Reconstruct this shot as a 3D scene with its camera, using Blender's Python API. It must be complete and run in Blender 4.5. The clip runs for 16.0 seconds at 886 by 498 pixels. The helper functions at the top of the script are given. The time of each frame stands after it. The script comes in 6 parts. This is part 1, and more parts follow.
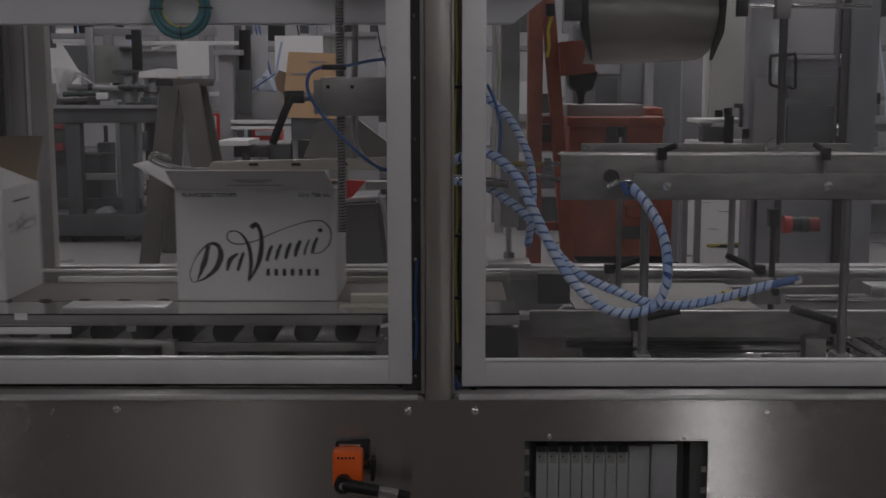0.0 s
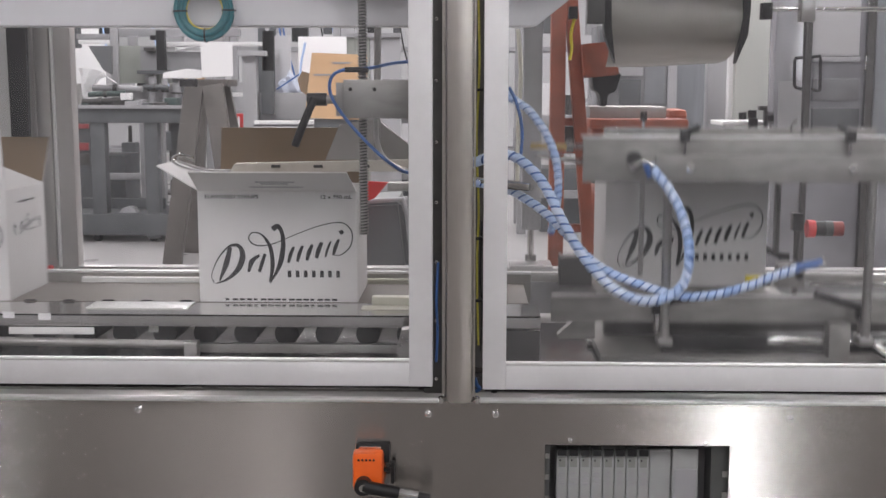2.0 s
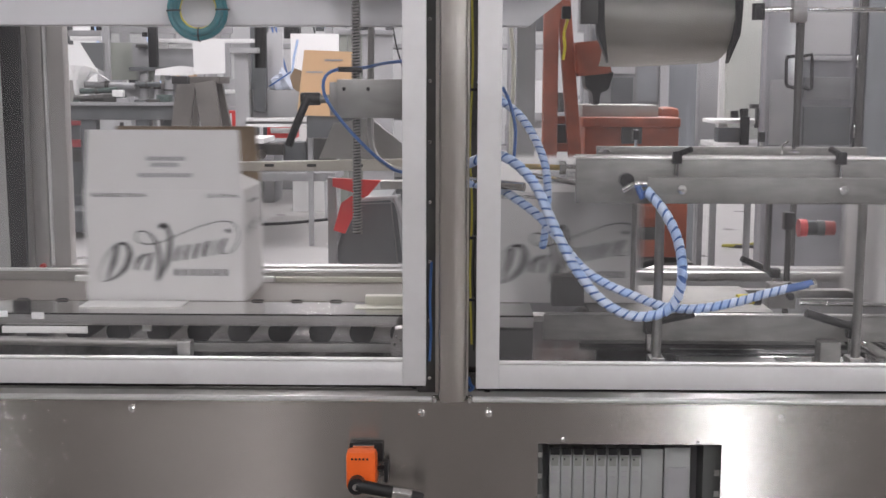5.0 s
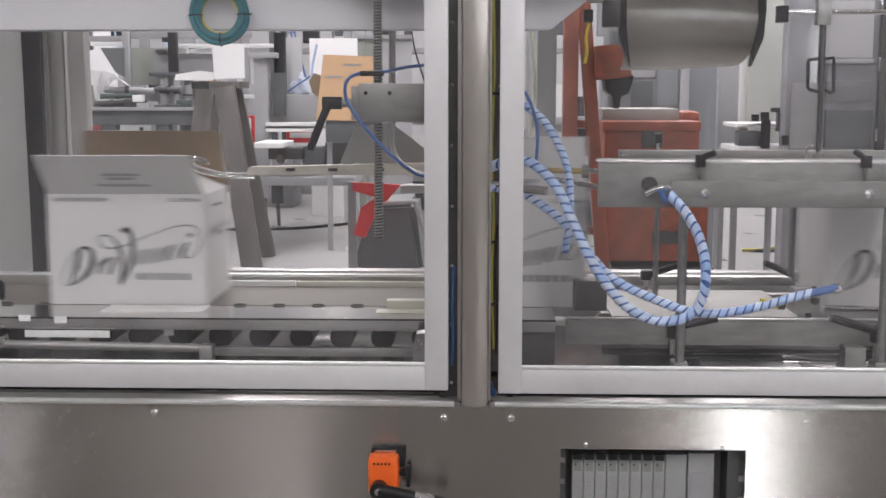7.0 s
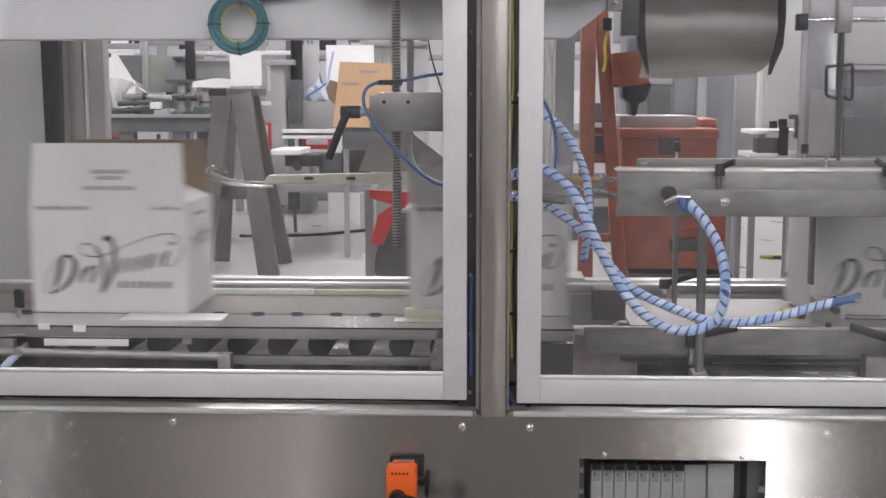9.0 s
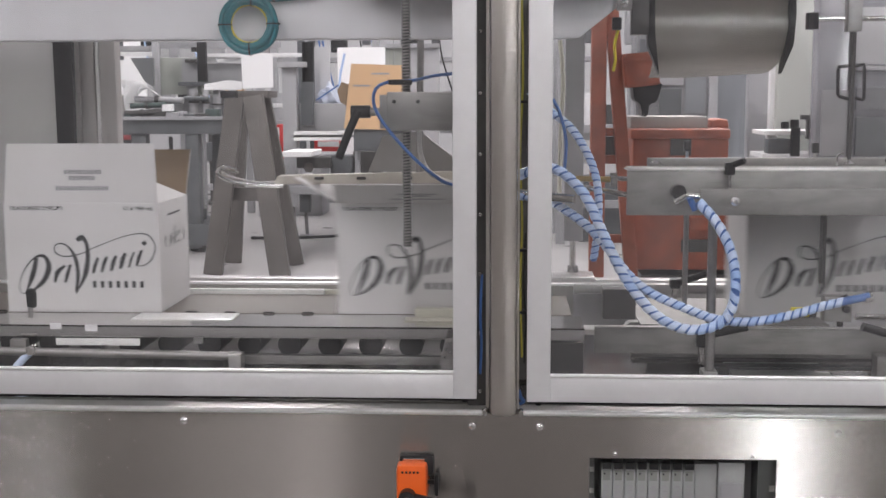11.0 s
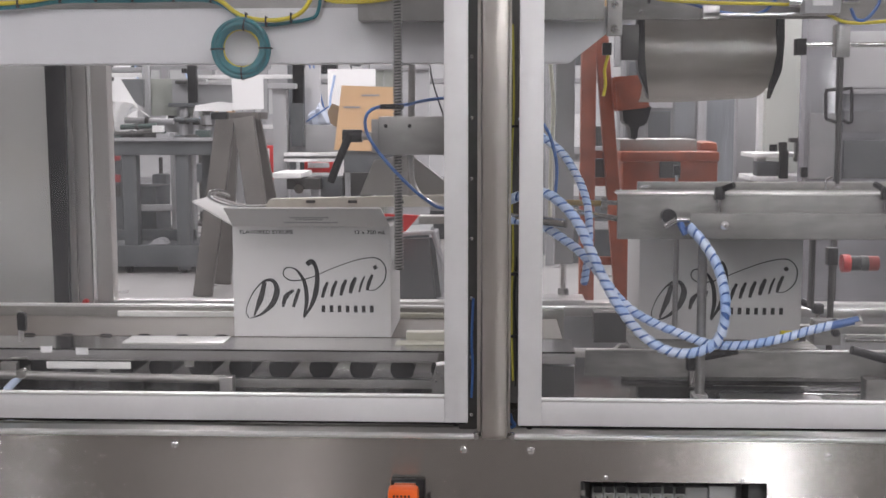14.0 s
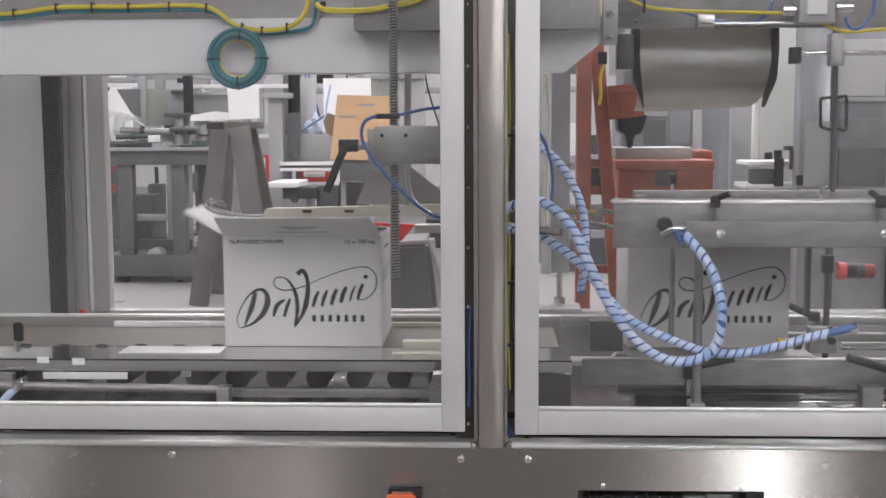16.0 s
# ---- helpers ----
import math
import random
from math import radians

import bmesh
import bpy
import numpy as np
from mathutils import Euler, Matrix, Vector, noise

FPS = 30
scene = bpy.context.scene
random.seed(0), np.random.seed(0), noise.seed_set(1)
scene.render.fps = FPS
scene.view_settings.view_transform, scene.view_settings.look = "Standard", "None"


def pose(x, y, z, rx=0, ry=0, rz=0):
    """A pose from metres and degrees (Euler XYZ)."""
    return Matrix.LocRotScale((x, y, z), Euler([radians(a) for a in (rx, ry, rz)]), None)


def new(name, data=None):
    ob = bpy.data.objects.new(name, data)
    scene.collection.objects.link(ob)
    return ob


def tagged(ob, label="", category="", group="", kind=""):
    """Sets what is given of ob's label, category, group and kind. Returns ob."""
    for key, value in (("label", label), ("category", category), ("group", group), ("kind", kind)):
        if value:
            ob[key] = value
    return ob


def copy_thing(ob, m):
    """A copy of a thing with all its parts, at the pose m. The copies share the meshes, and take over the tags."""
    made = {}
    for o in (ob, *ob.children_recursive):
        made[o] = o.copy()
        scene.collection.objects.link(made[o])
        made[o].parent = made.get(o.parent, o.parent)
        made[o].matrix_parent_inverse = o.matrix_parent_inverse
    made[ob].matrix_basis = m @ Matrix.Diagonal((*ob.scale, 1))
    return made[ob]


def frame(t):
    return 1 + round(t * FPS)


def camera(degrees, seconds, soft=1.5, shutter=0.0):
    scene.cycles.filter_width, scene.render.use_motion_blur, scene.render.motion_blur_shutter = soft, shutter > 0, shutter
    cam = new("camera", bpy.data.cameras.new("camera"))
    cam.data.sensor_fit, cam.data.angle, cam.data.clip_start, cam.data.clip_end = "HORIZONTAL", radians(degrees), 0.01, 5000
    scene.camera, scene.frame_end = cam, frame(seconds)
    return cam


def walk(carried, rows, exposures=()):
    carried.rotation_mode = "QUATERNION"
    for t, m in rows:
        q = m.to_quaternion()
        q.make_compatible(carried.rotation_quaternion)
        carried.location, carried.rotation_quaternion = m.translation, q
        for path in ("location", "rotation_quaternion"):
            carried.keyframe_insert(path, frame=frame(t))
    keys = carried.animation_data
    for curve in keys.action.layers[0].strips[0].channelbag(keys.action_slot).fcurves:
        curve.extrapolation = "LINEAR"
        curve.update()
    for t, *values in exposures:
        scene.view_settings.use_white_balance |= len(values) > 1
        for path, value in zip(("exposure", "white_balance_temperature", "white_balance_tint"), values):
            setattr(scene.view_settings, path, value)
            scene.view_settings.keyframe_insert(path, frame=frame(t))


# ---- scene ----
cam = camera(41.0, 16.0, soft=1.5, shutter=0.5)
walk(cam, [
    (0.0, pose(0.0097, -0.0018, 1.1399, 82.130, 0.094, 0.277)),
    (0.5, pose(0.0111, 0.0092, 1.1438, 82.022, 0.190, 0.646)),
    (1.0, pose(0.0150, 0.0050, 1.1428, 81.836, -0.001, 0.993)),
    (1.5, pose(0.0145, 0.0008, 1.1443, 81.997, -0.074, 1.292)),
    (2.0, pose(0.0116, -0.0014, 1.1445, 82.156, -0.052, 1.384)),
    (2.5, pose(0.0172, -0.0042, 1.1427, 82.022, 0.061, 1.141)),
    (3.0, pose(0.0125, -0.0016, 1.1447, 81.820, -0.032, 1.402)),
    (3.5, pose(0.0147, -0.0046, 1.1435, 81.819, 0.064, 1.135)),
    (6.0, pose(0.0031, -0.0066, 1.1555, 82.235, -0.264, 1.082)),
    (6.5, pose(0.0017, -0.0014, 1.1526, 82.329, -0.146, 1.579)),
    (7.0, pose(0.0000, -0.0000, 1.1500, 82.200, 0.000, 1.850)),
    (7.5, pose(-0.0031, 0.0034, 1.1526, 82.324, -0.094, 2.571)),
    (8.0, pose(-0.0036, 0.0041, 1.1525, 82.192, -0.040, 2.541)),
    (8.5, pose(-0.0059, 0.0046, 1.1570, 82.364, 0.029, 2.505)),
    (11.0, pose(-0.0018, 0.0001, 1.1497, 82.611, 0.200, 3.160)),
    (11.5, pose(0.0002, 0.0037, 1.1512, 82.630, 0.434, 2.571)),
    (12.0, pose(0.0006, -0.0007, 1.1555, 82.842, 0.244, 2.562)),
    (12.5, pose(-0.0003, -0.0063, 1.1567, 83.500, 0.202, 2.777)),
    (13.0, pose(-0.0014, -0.0125, 1.1552, 83.428, 0.212, 2.642)),
    (13.5, pose(-0.0038, -0.0101, 1.1542, 83.057, -0.209, 2.719)),
    (14.0, pose(-0.0055, -0.0074, 1.1579, 83.589, 0.095, 2.654)),
    (14.5, pose(-0.0047, -0.0095, 1.1578, 83.939, 0.502, 2.456)),
    (15.0, pose(-0.0058, -0.0091, 1.1579, 83.993, 0.440, 2.767)),
    (15.5, pose(-0.0046, -0.0110, 1.1572, 84.100, 0.295, 2.567)),
    (16.0, pose(-0.0064, -0.0100, 1.1591, 84.009, 0.264, 2.440)),
], exposures=[(0.0, -2.03), (0.2, -1.63), (0.4, -1.17), (0.6, -0.73), (0.8, -0.42), (1.0, -0.18), (1.2, -0.04), (1.4, 0.03), (16.0, 0.03)])

CYCLE = 2.124     # seconds from one case to the next
LIFT = 0.314      # travel of the lift in metres
STOP_X = -0.619   # left edge of the case at its stop
CASE_W, CASE_D, CASE_H = 0.368, 0.25, 0.258
BELT_Z = 0.646
CASE_Y = 2.70

# ---------------------------------------------------------------- world and lamps
world = bpy.data.worlds.new("world")
scene.world = world
world.use_nodes = True
world.node_tree.nodes["Background"].inputs[0].default_value = (0.9, 0.95, 1.0, 1)
world.node_tree.nodes["Background"].inputs[1].default_value = 0.1


def area(name, at, sx, sy, watts, rot=(0, 0, 0), colour=(1.0, 0.945, 0.965)):
    d = bpy.data.lights.new(name, "AREA")
    d.shape, d.size, d.size_y, d.energy, d.color = "RECTANGLE", sx, sy, watts, colour
    ob = new(name, d)
    ob.matrix_basis = pose(*at, *rot)
    return ob


# ---------------------------------------------------------------- materials
def material(name, colour, rough=0.5, metal=0.0, grain=0.0, scale=40.0, stretch=(1, 1, 1), bump=0.0, vary=0.12, aniso=0.0, emit=0.0, coat=0.0, rough_vary=0.1):
    m = bpy.data.materials.new(name)
    m.use_nodes = True
    nt = m.node_tree
    b = nt.nodes["Principled BSDF"]
    tc = nt.nodes.new("ShaderNodeTexCoord")
    mp = nt.nodes.new("ShaderNodeMapping")
    mp.inputs["Scale"].default_value = stretch
    nt.links.new(tc.outputs["Object"], mp.inputs[0])
    fine = nt.nodes.new("ShaderNodeTexNoise")
    fine.inputs["Scale"].default_value, fine.inputs["Detail"].default_value = scale, 5
    nt.links.new(mp.outputs[0], fine.inputs["Vector"])
    big = nt.nodes.new("ShaderNodeTexNoise")
    big.inputs["Scale"].default_value, big.inputs["Detail"].default_value = 3.0, 3
    nt.links.new(tc.outputs["Object"], big.inputs["Vector"])
    add = nt.nodes.new("ShaderNodeMath")
    add.operation = "ADD"
    nt.links.new(fine.outputs[0], add.inputs[0])
    nt.links.new(big.outputs[0], add.inputs[1])
    ramp = nt.nodes.new("ShaderNodeMapRange")
    ramp.inputs[1].default_value, ramp.inputs[2].default_value = 0.6, 1.4
    ramp.inputs[3].default_value, ramp.inputs[4].default_value = 1 - vary, 1 + vary
    nt.links.new(add.outputs[0], ramp.inputs[0])
    mix = nt.nodes.new("ShaderNodeVectorMath")
    mix.operation = "SCALE"
    mix.inputs[0].default_value = colour
    nt.links.new(ramp.outputs[0], mix.inputs["Scale"])
    nt.links.new(mix.outputs[0], b.inputs["Base Color"])
    rr = nt.nodes.new("ShaderNodeMapRange")
    rr.inputs[1].default_value, rr.inputs[2].default_value = 0.3, 0.7
    rr.inputs[3].default_value, rr.inputs[4].default_value = rough * (1 - rough_vary), rough * (1 + rough_vary)
    nt.links.new(big.outputs[0], rr.inputs[0])
    nt.links.new(rr.outputs[0], b.inputs["Roughness"])
    b.inputs["Metallic"].default_value = metal
    if coat:
        b.inputs["Coat Weight"].default_value = coat
    if aniso:
        b.inputs["Anisotropic"].default_value = aniso
        tg = nt.nodes.new("ShaderNodeTangent")
        tg.direction_type, tg.axis = "RADIAL", "Z"
        nt.links.new(tg.outputs[0], b.inputs["Tangent"])
        b.inputs["Anisotropic Rotation"].default_value = 0.25
    if bump:
        bp = nt.nodes.new("ShaderNodeBump")
        bp.inputs["Strength"].default_value, bp.inputs["Distance"].default_value = bump, 0.002
        nt.links.new(fine.outputs[0], bp.inputs["Height"])
        nt.links.new(bp.outputs[0], b.inputs["Normal"])
    if emit:
        b.inputs["Emission Color"].default_value = (*colour, 1)
        b.inputs["Emission Strength"].default_value = emit
    return m


STEEL = material("brushed_stainless", (0.56, 0.535, 0.51), 0.22, 1.0, scale=30, stretch=(0.6, 0.6, 40), vary=0.05, aniso=1.0, rough_vary=0.0)
STEEL_UP = material("stainless_tube", (0.52, 0.49, 0.46), 0.34, 1.0, scale=30, stretch=(40, 40, 0.6), vary=0.08)
SHEET = material("stainless_sheet", (0.60, 0.59, 0.58), 0.33, 1.0, scale=40, stretch=(0.5, 8, 8), vary=0.10)
POLISHED = material("polished_steel", (0.72, 0.71, 0.70), 0.14, 1.0, scale=60, vary=0.05)
PLATE = material("machined_plate", (0.38, 0.37, 0.36), 0.40, 1.0, scale=24, stretch=(1, 3, 3), vary=0.2, bump=0.04, rough_vary=0.25)
CHUTE = material("worn_chute_steel", (0.38, 0.362, 0.34), 0.38, 1.0, scale=30, stretch=(0.6, 3, 3), vary=0.10)
BELTMAT = material("brown_grey_belt", (0.13, 0.112, 0.095), 0.55, 0.0, scale=50, vary=0.12)
GLOSSY_RAIL = material("polished_rail_steel", (0.70, 0.69, 0.67), 0.13, 1.0, scale=30, stretch=(0.5, 6, 6), vary=0.10)
TRAY = material("dark_polished_tray", (0.36, 0.35, 0.34), 0.16, 1.0, scale=20, vary=0.15)
SIDE = material("pale_steel_side", (0.80, 0.80, 0.79), 0.24, 0.55, scale=3.0, stretch=(2.4, 1, 0.22), vary=0.08, bump=2.5)
SCREW = material("bright_screw_head", (0.86, 0.86, 0.85), 0.26, 0.85, scale=60, vary=0.05)
DULL_YELLOW = material("dull_yellow_cable", (0.30, 0.27, 0.03), 0.5, vary=0.15)
COLUMN = material("satin_column_steel", (0.42, 0.41, 0.40), 0.55, 0.6, scale=20, stretch=(4, 4, 1.2), vary=0.16, rough_vary=0.3)
BAR = material("satin_bar_steel", (0.29, 0.282, 0.27), 0.52, 0.7, scale=16, stretch=(1.5, 4, 4), vary=0.3, bump=0.05, rough_vary=0.35)
PALE_PLATE = material("white_slide_plastic", (0.82, 0.82, 0.80), 0.3, scale=20, vary=0.04)
SURROUND = material("dark_grey_surround", (0.075, 0.078, 0.076), 0.45, scale=30, vary=0.15)
BEIGE = material("beige_worn_rail", (0.50, 0.47, 0.41), 0.5, scale=40, vary=0.18)
DULL = material("dull_bracket_steel", (0.36, 0.35, 0.34), 0.5, 1.0, scale=60, vary=0.14, bump=0.05)
ALU = material("anodised_aluminium", (0.74, 0.74, 0.75), 0.50, 0.55, scale=50, stretch=(1, 1, 1), vary=0.03)
DARK = material("dark_steel", (0.07, 0.068, 0.066), 0.45, 0.5, scale=30, vary=0.2)
BLACK = material("black_plastic", (0.014, 0.014, 0.015), 0.42, vary=0.2)
BLACK.node_tree.nodes["Principled BSDF"].inputs["Specular IOR Level"].default_value = 0.3
RUBBER = material("black_rubber", (0.02, 0.02, 0.022), 0.8, vary=0.25)
RUBBER.node_tree.nodes["Principled BSDF"].inputs["Specular IOR Level"].default_value = 0.15
BEAM = material("light_grey_paint", (0.72, 0.72, 0.74), 0.40, scale=70, vary=0.03, bump=0.04)
CARTON = material("white_carton_board", (0.645, 0.636, 0.63), 0.62, scale=160, vary=0.03, bump=0.06)
KRAFT = material("brown_kraft_board", (0.22, 0.155, 0.095), 0.8, scale=120, stretch=(1, 1, 6), vary=0.10, bump=0.1)
TAN = material("tan_carton_board", (0.62, 0.40, 0.22), 0.75, scale=60, vary=0.06)
INK = material("black_ink", (0.022, 0.022, 0.024), 0.5, vary=0.1)
ORANGE = material("orange_plastic", (0.80, 0.13, 0.015), 0.38, vary=0.05)
DULL_RED = material("faded_dark_red_plastic", (0.26, 0.045, 0.04), 0.5, vary=0.2)
RED = material("red_paint", (0.66, 0.04, 0.04), 0.4, vary=0.15)
RUST = material("orange_painted_steel", (0.27, 0.068, 0.034), 0.5, scale=14, vary=0.42, bump=0.1)
HOSE_PALE = material("pale_blue_spiral_wrap", (0.46, 0.61, 0.90), 0.4, scale=60, vary=0.08)
nt_ = HOSE_PALE.node_tree
oi_ = nt_.nodes.new("ShaderNodeObjectInfo")
hm_ = nt_.nodes.new("ShaderNodeMix")
hm_.data_type = "RGBA"
hm_.inputs["A"].default_value = (0.36, 0.53, 0.86, 1)
hm_.inputs["B"].default_value = (0.66, 0.76, 0.92, 1)
nt_.links.new(oi_.outputs["Random"], hm_.inputs["Factor"])
nt_.links.new(hm_.outputs["Result"], nt_.nodes["Principled BSDF"].inputs["Base Color"])
HOSE_CORE = material("blue_hose_core", (0.07, 0.15, 0.40), 0.35, vary=0.1)
HOSE_BLUE = material("blue_air_hose", (0.05, 0.13, 0.36), 0.3, vary=0.1)
TEAL = material("teal_cable", (0.01, 0.16, 0.19), 0.45, vary=0.15)
YELLOW = material("yellow_cable", (0.66, 0.54, 0.03), 0.45, vary=0.08)
WHITE = material("white_surface", (0.80, 0.80, 0.80), 0.5, vary=0.04)
CONCRETE = material("sealed_concrete", (0.37, 0.36, 0.355), 0.30, scale=6, vary=0.12)
# front floor out of view, darkened so the panel mirrors less light
AISLE = material("dark_floor_coating", (0.17, 0.163, 0.155), 0.10, scale=6, vary=0.15, bump=0.03)
# paler than the metal beside it: edge highlights put into the colour
BRIGHT = material("bright_rolled_edge", (0.88, 0.88, 0.88), 0.32, 0.6, vary=0.03)
# wall out of view, darkened to keep reflections in the steel low
DARKWALL = material("dark_clad_wall", (0.16, 0.155, 0.15), 0.7, scale=4, vary=0.1)
# unseen glow, added only to streak the steel panel with light
PANEL_GLOW = material("daylight_backdrop", (0.95, 0.97, 1.0), 0.5, emit=34.0, vary=0.0)
WALL = material("painted_wall", (0.52, 0.52, 0.53), 0.7, scale=4, vary=0.05)
GREY = material("grey_machine_paint", (0.30, 0.30, 0.31), 0.5, scale=10, vary=0.15)
MIDGREY = material("light_machine_paint", (0.37, 0.37, 0.38), 0.45, scale=10, vary=0.12)
SLATE = material("dark_grey_bench_paint", (0.085, 0.091, 0.097), 0.55, scale=14, vary=0.25)
MODULE = material("grey_terminal_plastic", (0.30, 0.31, 0.305), 0.5, scale=50, vary=0.06)
LABEL = material("pale_green_label", (0.20, 0.21, 0.195), 0.5, vary=0.05)
GREEN = material("green_fittings", (0.05, 0.075, 0.07), 0.5, vary=0.3)
BLUEGREY = material("blue_grey_curtain", (0.215, 0.228, 0.245), 0.35, scale=5, stretch=(6, 6, 0.4), vary=0.2)
FRAMEPOST = material("satin_steel_post", (0.50, 0.485, 0.465), 0.36, 0.5, scale=30, stretch=(40, 40, 0.6), vary=0.12)
GREENGREY = material("grey_green_machine_paint", (0.31, 0.325, 0.295), 0.5, scale=10, vary=0.12)
CREAM = material("cream_plastic_guide", (0.62, 0.61, 0.52), 0.45, vary=0.05)
BRASS = material("brass", (0.45, 0.32, 0.12), 0.3, 1.0, vary=0.1)
TUBE_LIGHT = material("lit_tube", (1.0, 0.98, 0.95), 0.5, emit=6.0, vary=0.0)


def glass_material():
    m = bpy.data.materials.new("clear_guard_sheet")
    m.use_nodes = True
    nt = m.node_tree
    nt.nodes.remove(nt.nodes["Principled BSDF"])
    out = nt.nodes["Material Output"]
    tr = nt.nodes.new("ShaderNodeBsdfTransparent")
    tr.inputs[0].default_value = (0.94, 0.945, 0.95, 1)
    gl = nt.nodes.new("ShaderNodeBsdfGlossy")
    gl.inputs["Roughness"].default_value = 0.04
    fr = nt.nodes.new("ShaderNodeFresnel")
    fr.inputs[0].default_value = 1.45
    mx = nt.nodes.new("ShaderNodeMixShader")
    weak = nt.nodes.new("ShaderNodeMath")
    weak.operation = "MULTIPLY"
    weak.inputs[1].default_value = 0.4
    nt.links.new(fr.outputs[0], weak.inputs[0])
    nt.links.new(weak.outputs[0], mx.inputs[0])
    nt.links.new(tr.outputs[0], mx.inputs[1])
    nt.links.new(gl.outputs[0], mx.inputs[2])
    # pale veil for scratches and pane reflections; lifts the dark parts behind
    veil = nt.nodes.new("ShaderNodeBsdfDiffuse")
    veil.inputs[0].default_value = (0.8, 0.8, 0.82, 1)
    tc = nt.nodes.new("ShaderNodeTexCoord")
    nz = nt.nodes.new("ShaderNodeTexNoise")
    nz.inputs["Scale"].default_value, nz.inputs["Detail"].default_value = 5.0, 6
    sm_map = nt.nodes.new("ShaderNodeMapping")
    sm_map.inputs["Scale"].default_value = (1.3, 1.0, 0.3)
    nt.links.new(tc.outputs["Object"], sm_map.inputs[0])
    nt.links.new(sm_map.outputs[0], nz.inputs["Vector"])
    mr = nt.nodes.new("ShaderNodeMapRange")
    mr.inputs[1].default_value, mr.inputs[2].default_value, mr.inputs[3].default_value, mr.inputs[4].default_value = 0.38, 0.70, 0.011, 0.052
    nt.links.new(nz.outputs[0], mr.inputs[0])
    haze = nt.nodes.new("ShaderNodeMixShader")
    nt.links.new(mr.outputs[0], haze.inputs[0])
    nt.links.new(mx.outputs[0], haze.inputs[1])
    nt.links.new(veil.outputs[0], haze.inputs[2])
    nt.links.new(haze.outputs[0], out.inputs[0])
    return m


GLASS = glass_material()

# ---------------------------------------------------------------- builders
ORIGIN = {}


def block(x0, x1, y0, y1, z0, z1, bevel=0.0, bm=None):
    """A box between two corners, with rounded edges."""
    bm = bm or bmesh.new()
    v = bmesh.ops.create_cube(bm, size=1.0)["verts"]
    for p in v:
        p.co = Vector(((x0 + x1) / 2 + p.co.x * (x1 - x0), (y0 + y1) / 2 + p.co.y * (y1 - y0), (z0 + z1) / 2 + p.co.z * (z1 - z0)))
    if bevel:
        edges = list({e for p in v for e in p.link_edges})
        bmesh.ops.bevel(bm, geom=edges, offset=bevel, segments=2, profile=0.6, affect="EDGES")
    return bm


def rod(p0, p1, r, seg=14, bm=None, r2=None):
    """A round bar from p0 to p1."""
    bm = bm or bmesh.new()
    p0, p1 = Vector(p0), Vector(p1)
    d = p1 - p0
    m = Matrix.Translation((p0 + p1) / 2) @ d.to_track_quat("Z", "Y").to_matrix().to_4x4()
    bmesh.ops.create_cone(bm, cap_ends=True, segments=seg, radius1=r, radius2=r if r2 is None else r2, depth=d.length, matrix=m)
    return bm


def smooth_path(points, n):
    """n + 1 points at even steps along a soft curve through the given ones."""
    p = [Vector(q) for q in points]
    p = [2 * p[0] - p[1], *p, 2 * p[-1] - p[-2]]
    fine = []
    for i in range(1, len(p) - 2):
        for k in range(12):
            t = k / 12
            fine.append(0.5 * (2 * p[i] + (p[i + 1] - p[i - 1]) * t + (2 * p[i - 1] - 5 * p[i] + 4 * p[i + 1] - p[i + 2]) * t * t + (3 * p[i] - p[i - 1] - 3 * p[i + 1] + p[i + 2]) * t ** 3))
    fine.append(p[-2])
    run = [0.0]
    for a, b in zip(fine, fine[1:]):
        run.append(run[-1] + (b - a).length)
    out = []
    for k in range(n + 1):
        s = run[-1] * k / n
        i = max(j for j in range(len(run)) if run[j] <= s + 1e-9)
        i = min(i, len(run) - 2)
        w = (s - run[i]) / max(run[i + 1] - run[i], 1e-9)
        out.append(fine[i].lerp(fine[i + 1], min(w, 1)))
    return out


def sweep(points, r, seg=10, bm=None, n=0, closed=False):
    """A round tube along points."""
    bm = bm or bmesh.new()
    pts = smooth_path(points, n) if n else [Vector(q) for q in points]
    rings = []
    up = Vector((0, -1, 0.05))
    for i, q in enumerate(pts):
        a = pts[(i - 1) % len(pts)] if closed else pts[max(i - 1, 0)]
        b = pts[(i + 1) % len(pts)] if closed else pts[min(i + 1, len(pts) - 1)]
        t = (b - a).normalized()
        s = t.cross(up).normalized()
        u = s.cross(t)
        rings.append([bm.verts.new(q + r * (math.cos(k * math.tau / seg) * s + math.sin(k * math.tau / seg) * u)) for k in range(seg)])
    pairs = list(zip(rings, rings[1:])) + ([(rings[-1], rings[0])] if closed else [])
    for a, b in pairs:
        for k in range(seg):
            bm.faces.new((a[k], a[(k + 1) % seg], b[(k + 1) % seg], b[k]))
    if not closed:
        bm.faces.new(rings[0][::-1])
        bm.faces.new(rings[-1])
    return bm


def prism(outline, y0, y1, bm=None, bevel=0.0):
    """An outline of (x, z) corners, drawn out from y0 to y1."""
    bm = bm or bmesh.new()
    a = [bm.verts.new((x, y0, z)) for x, z in outline]
    b = [bm.verts.new((x, y1, z)) for x, z in outline]
    n = len(outline)
    faces = [bm.faces.new(a), bm.faces.new(b[::-1])]
    for i in range(n):
        faces.append(bm.faces.new((a[i], b[i], b[(i + 1) % n], a[(i + 1) % n])))
    bmesh.ops.recalc_face_normals(bm, faces=faces)
    if bevel:
        bmesh.ops.bevel(bm, geom=list({e for f in faces for e in f.edges}), offset=bevel, segments=2, affect="EDGES")
    return bm


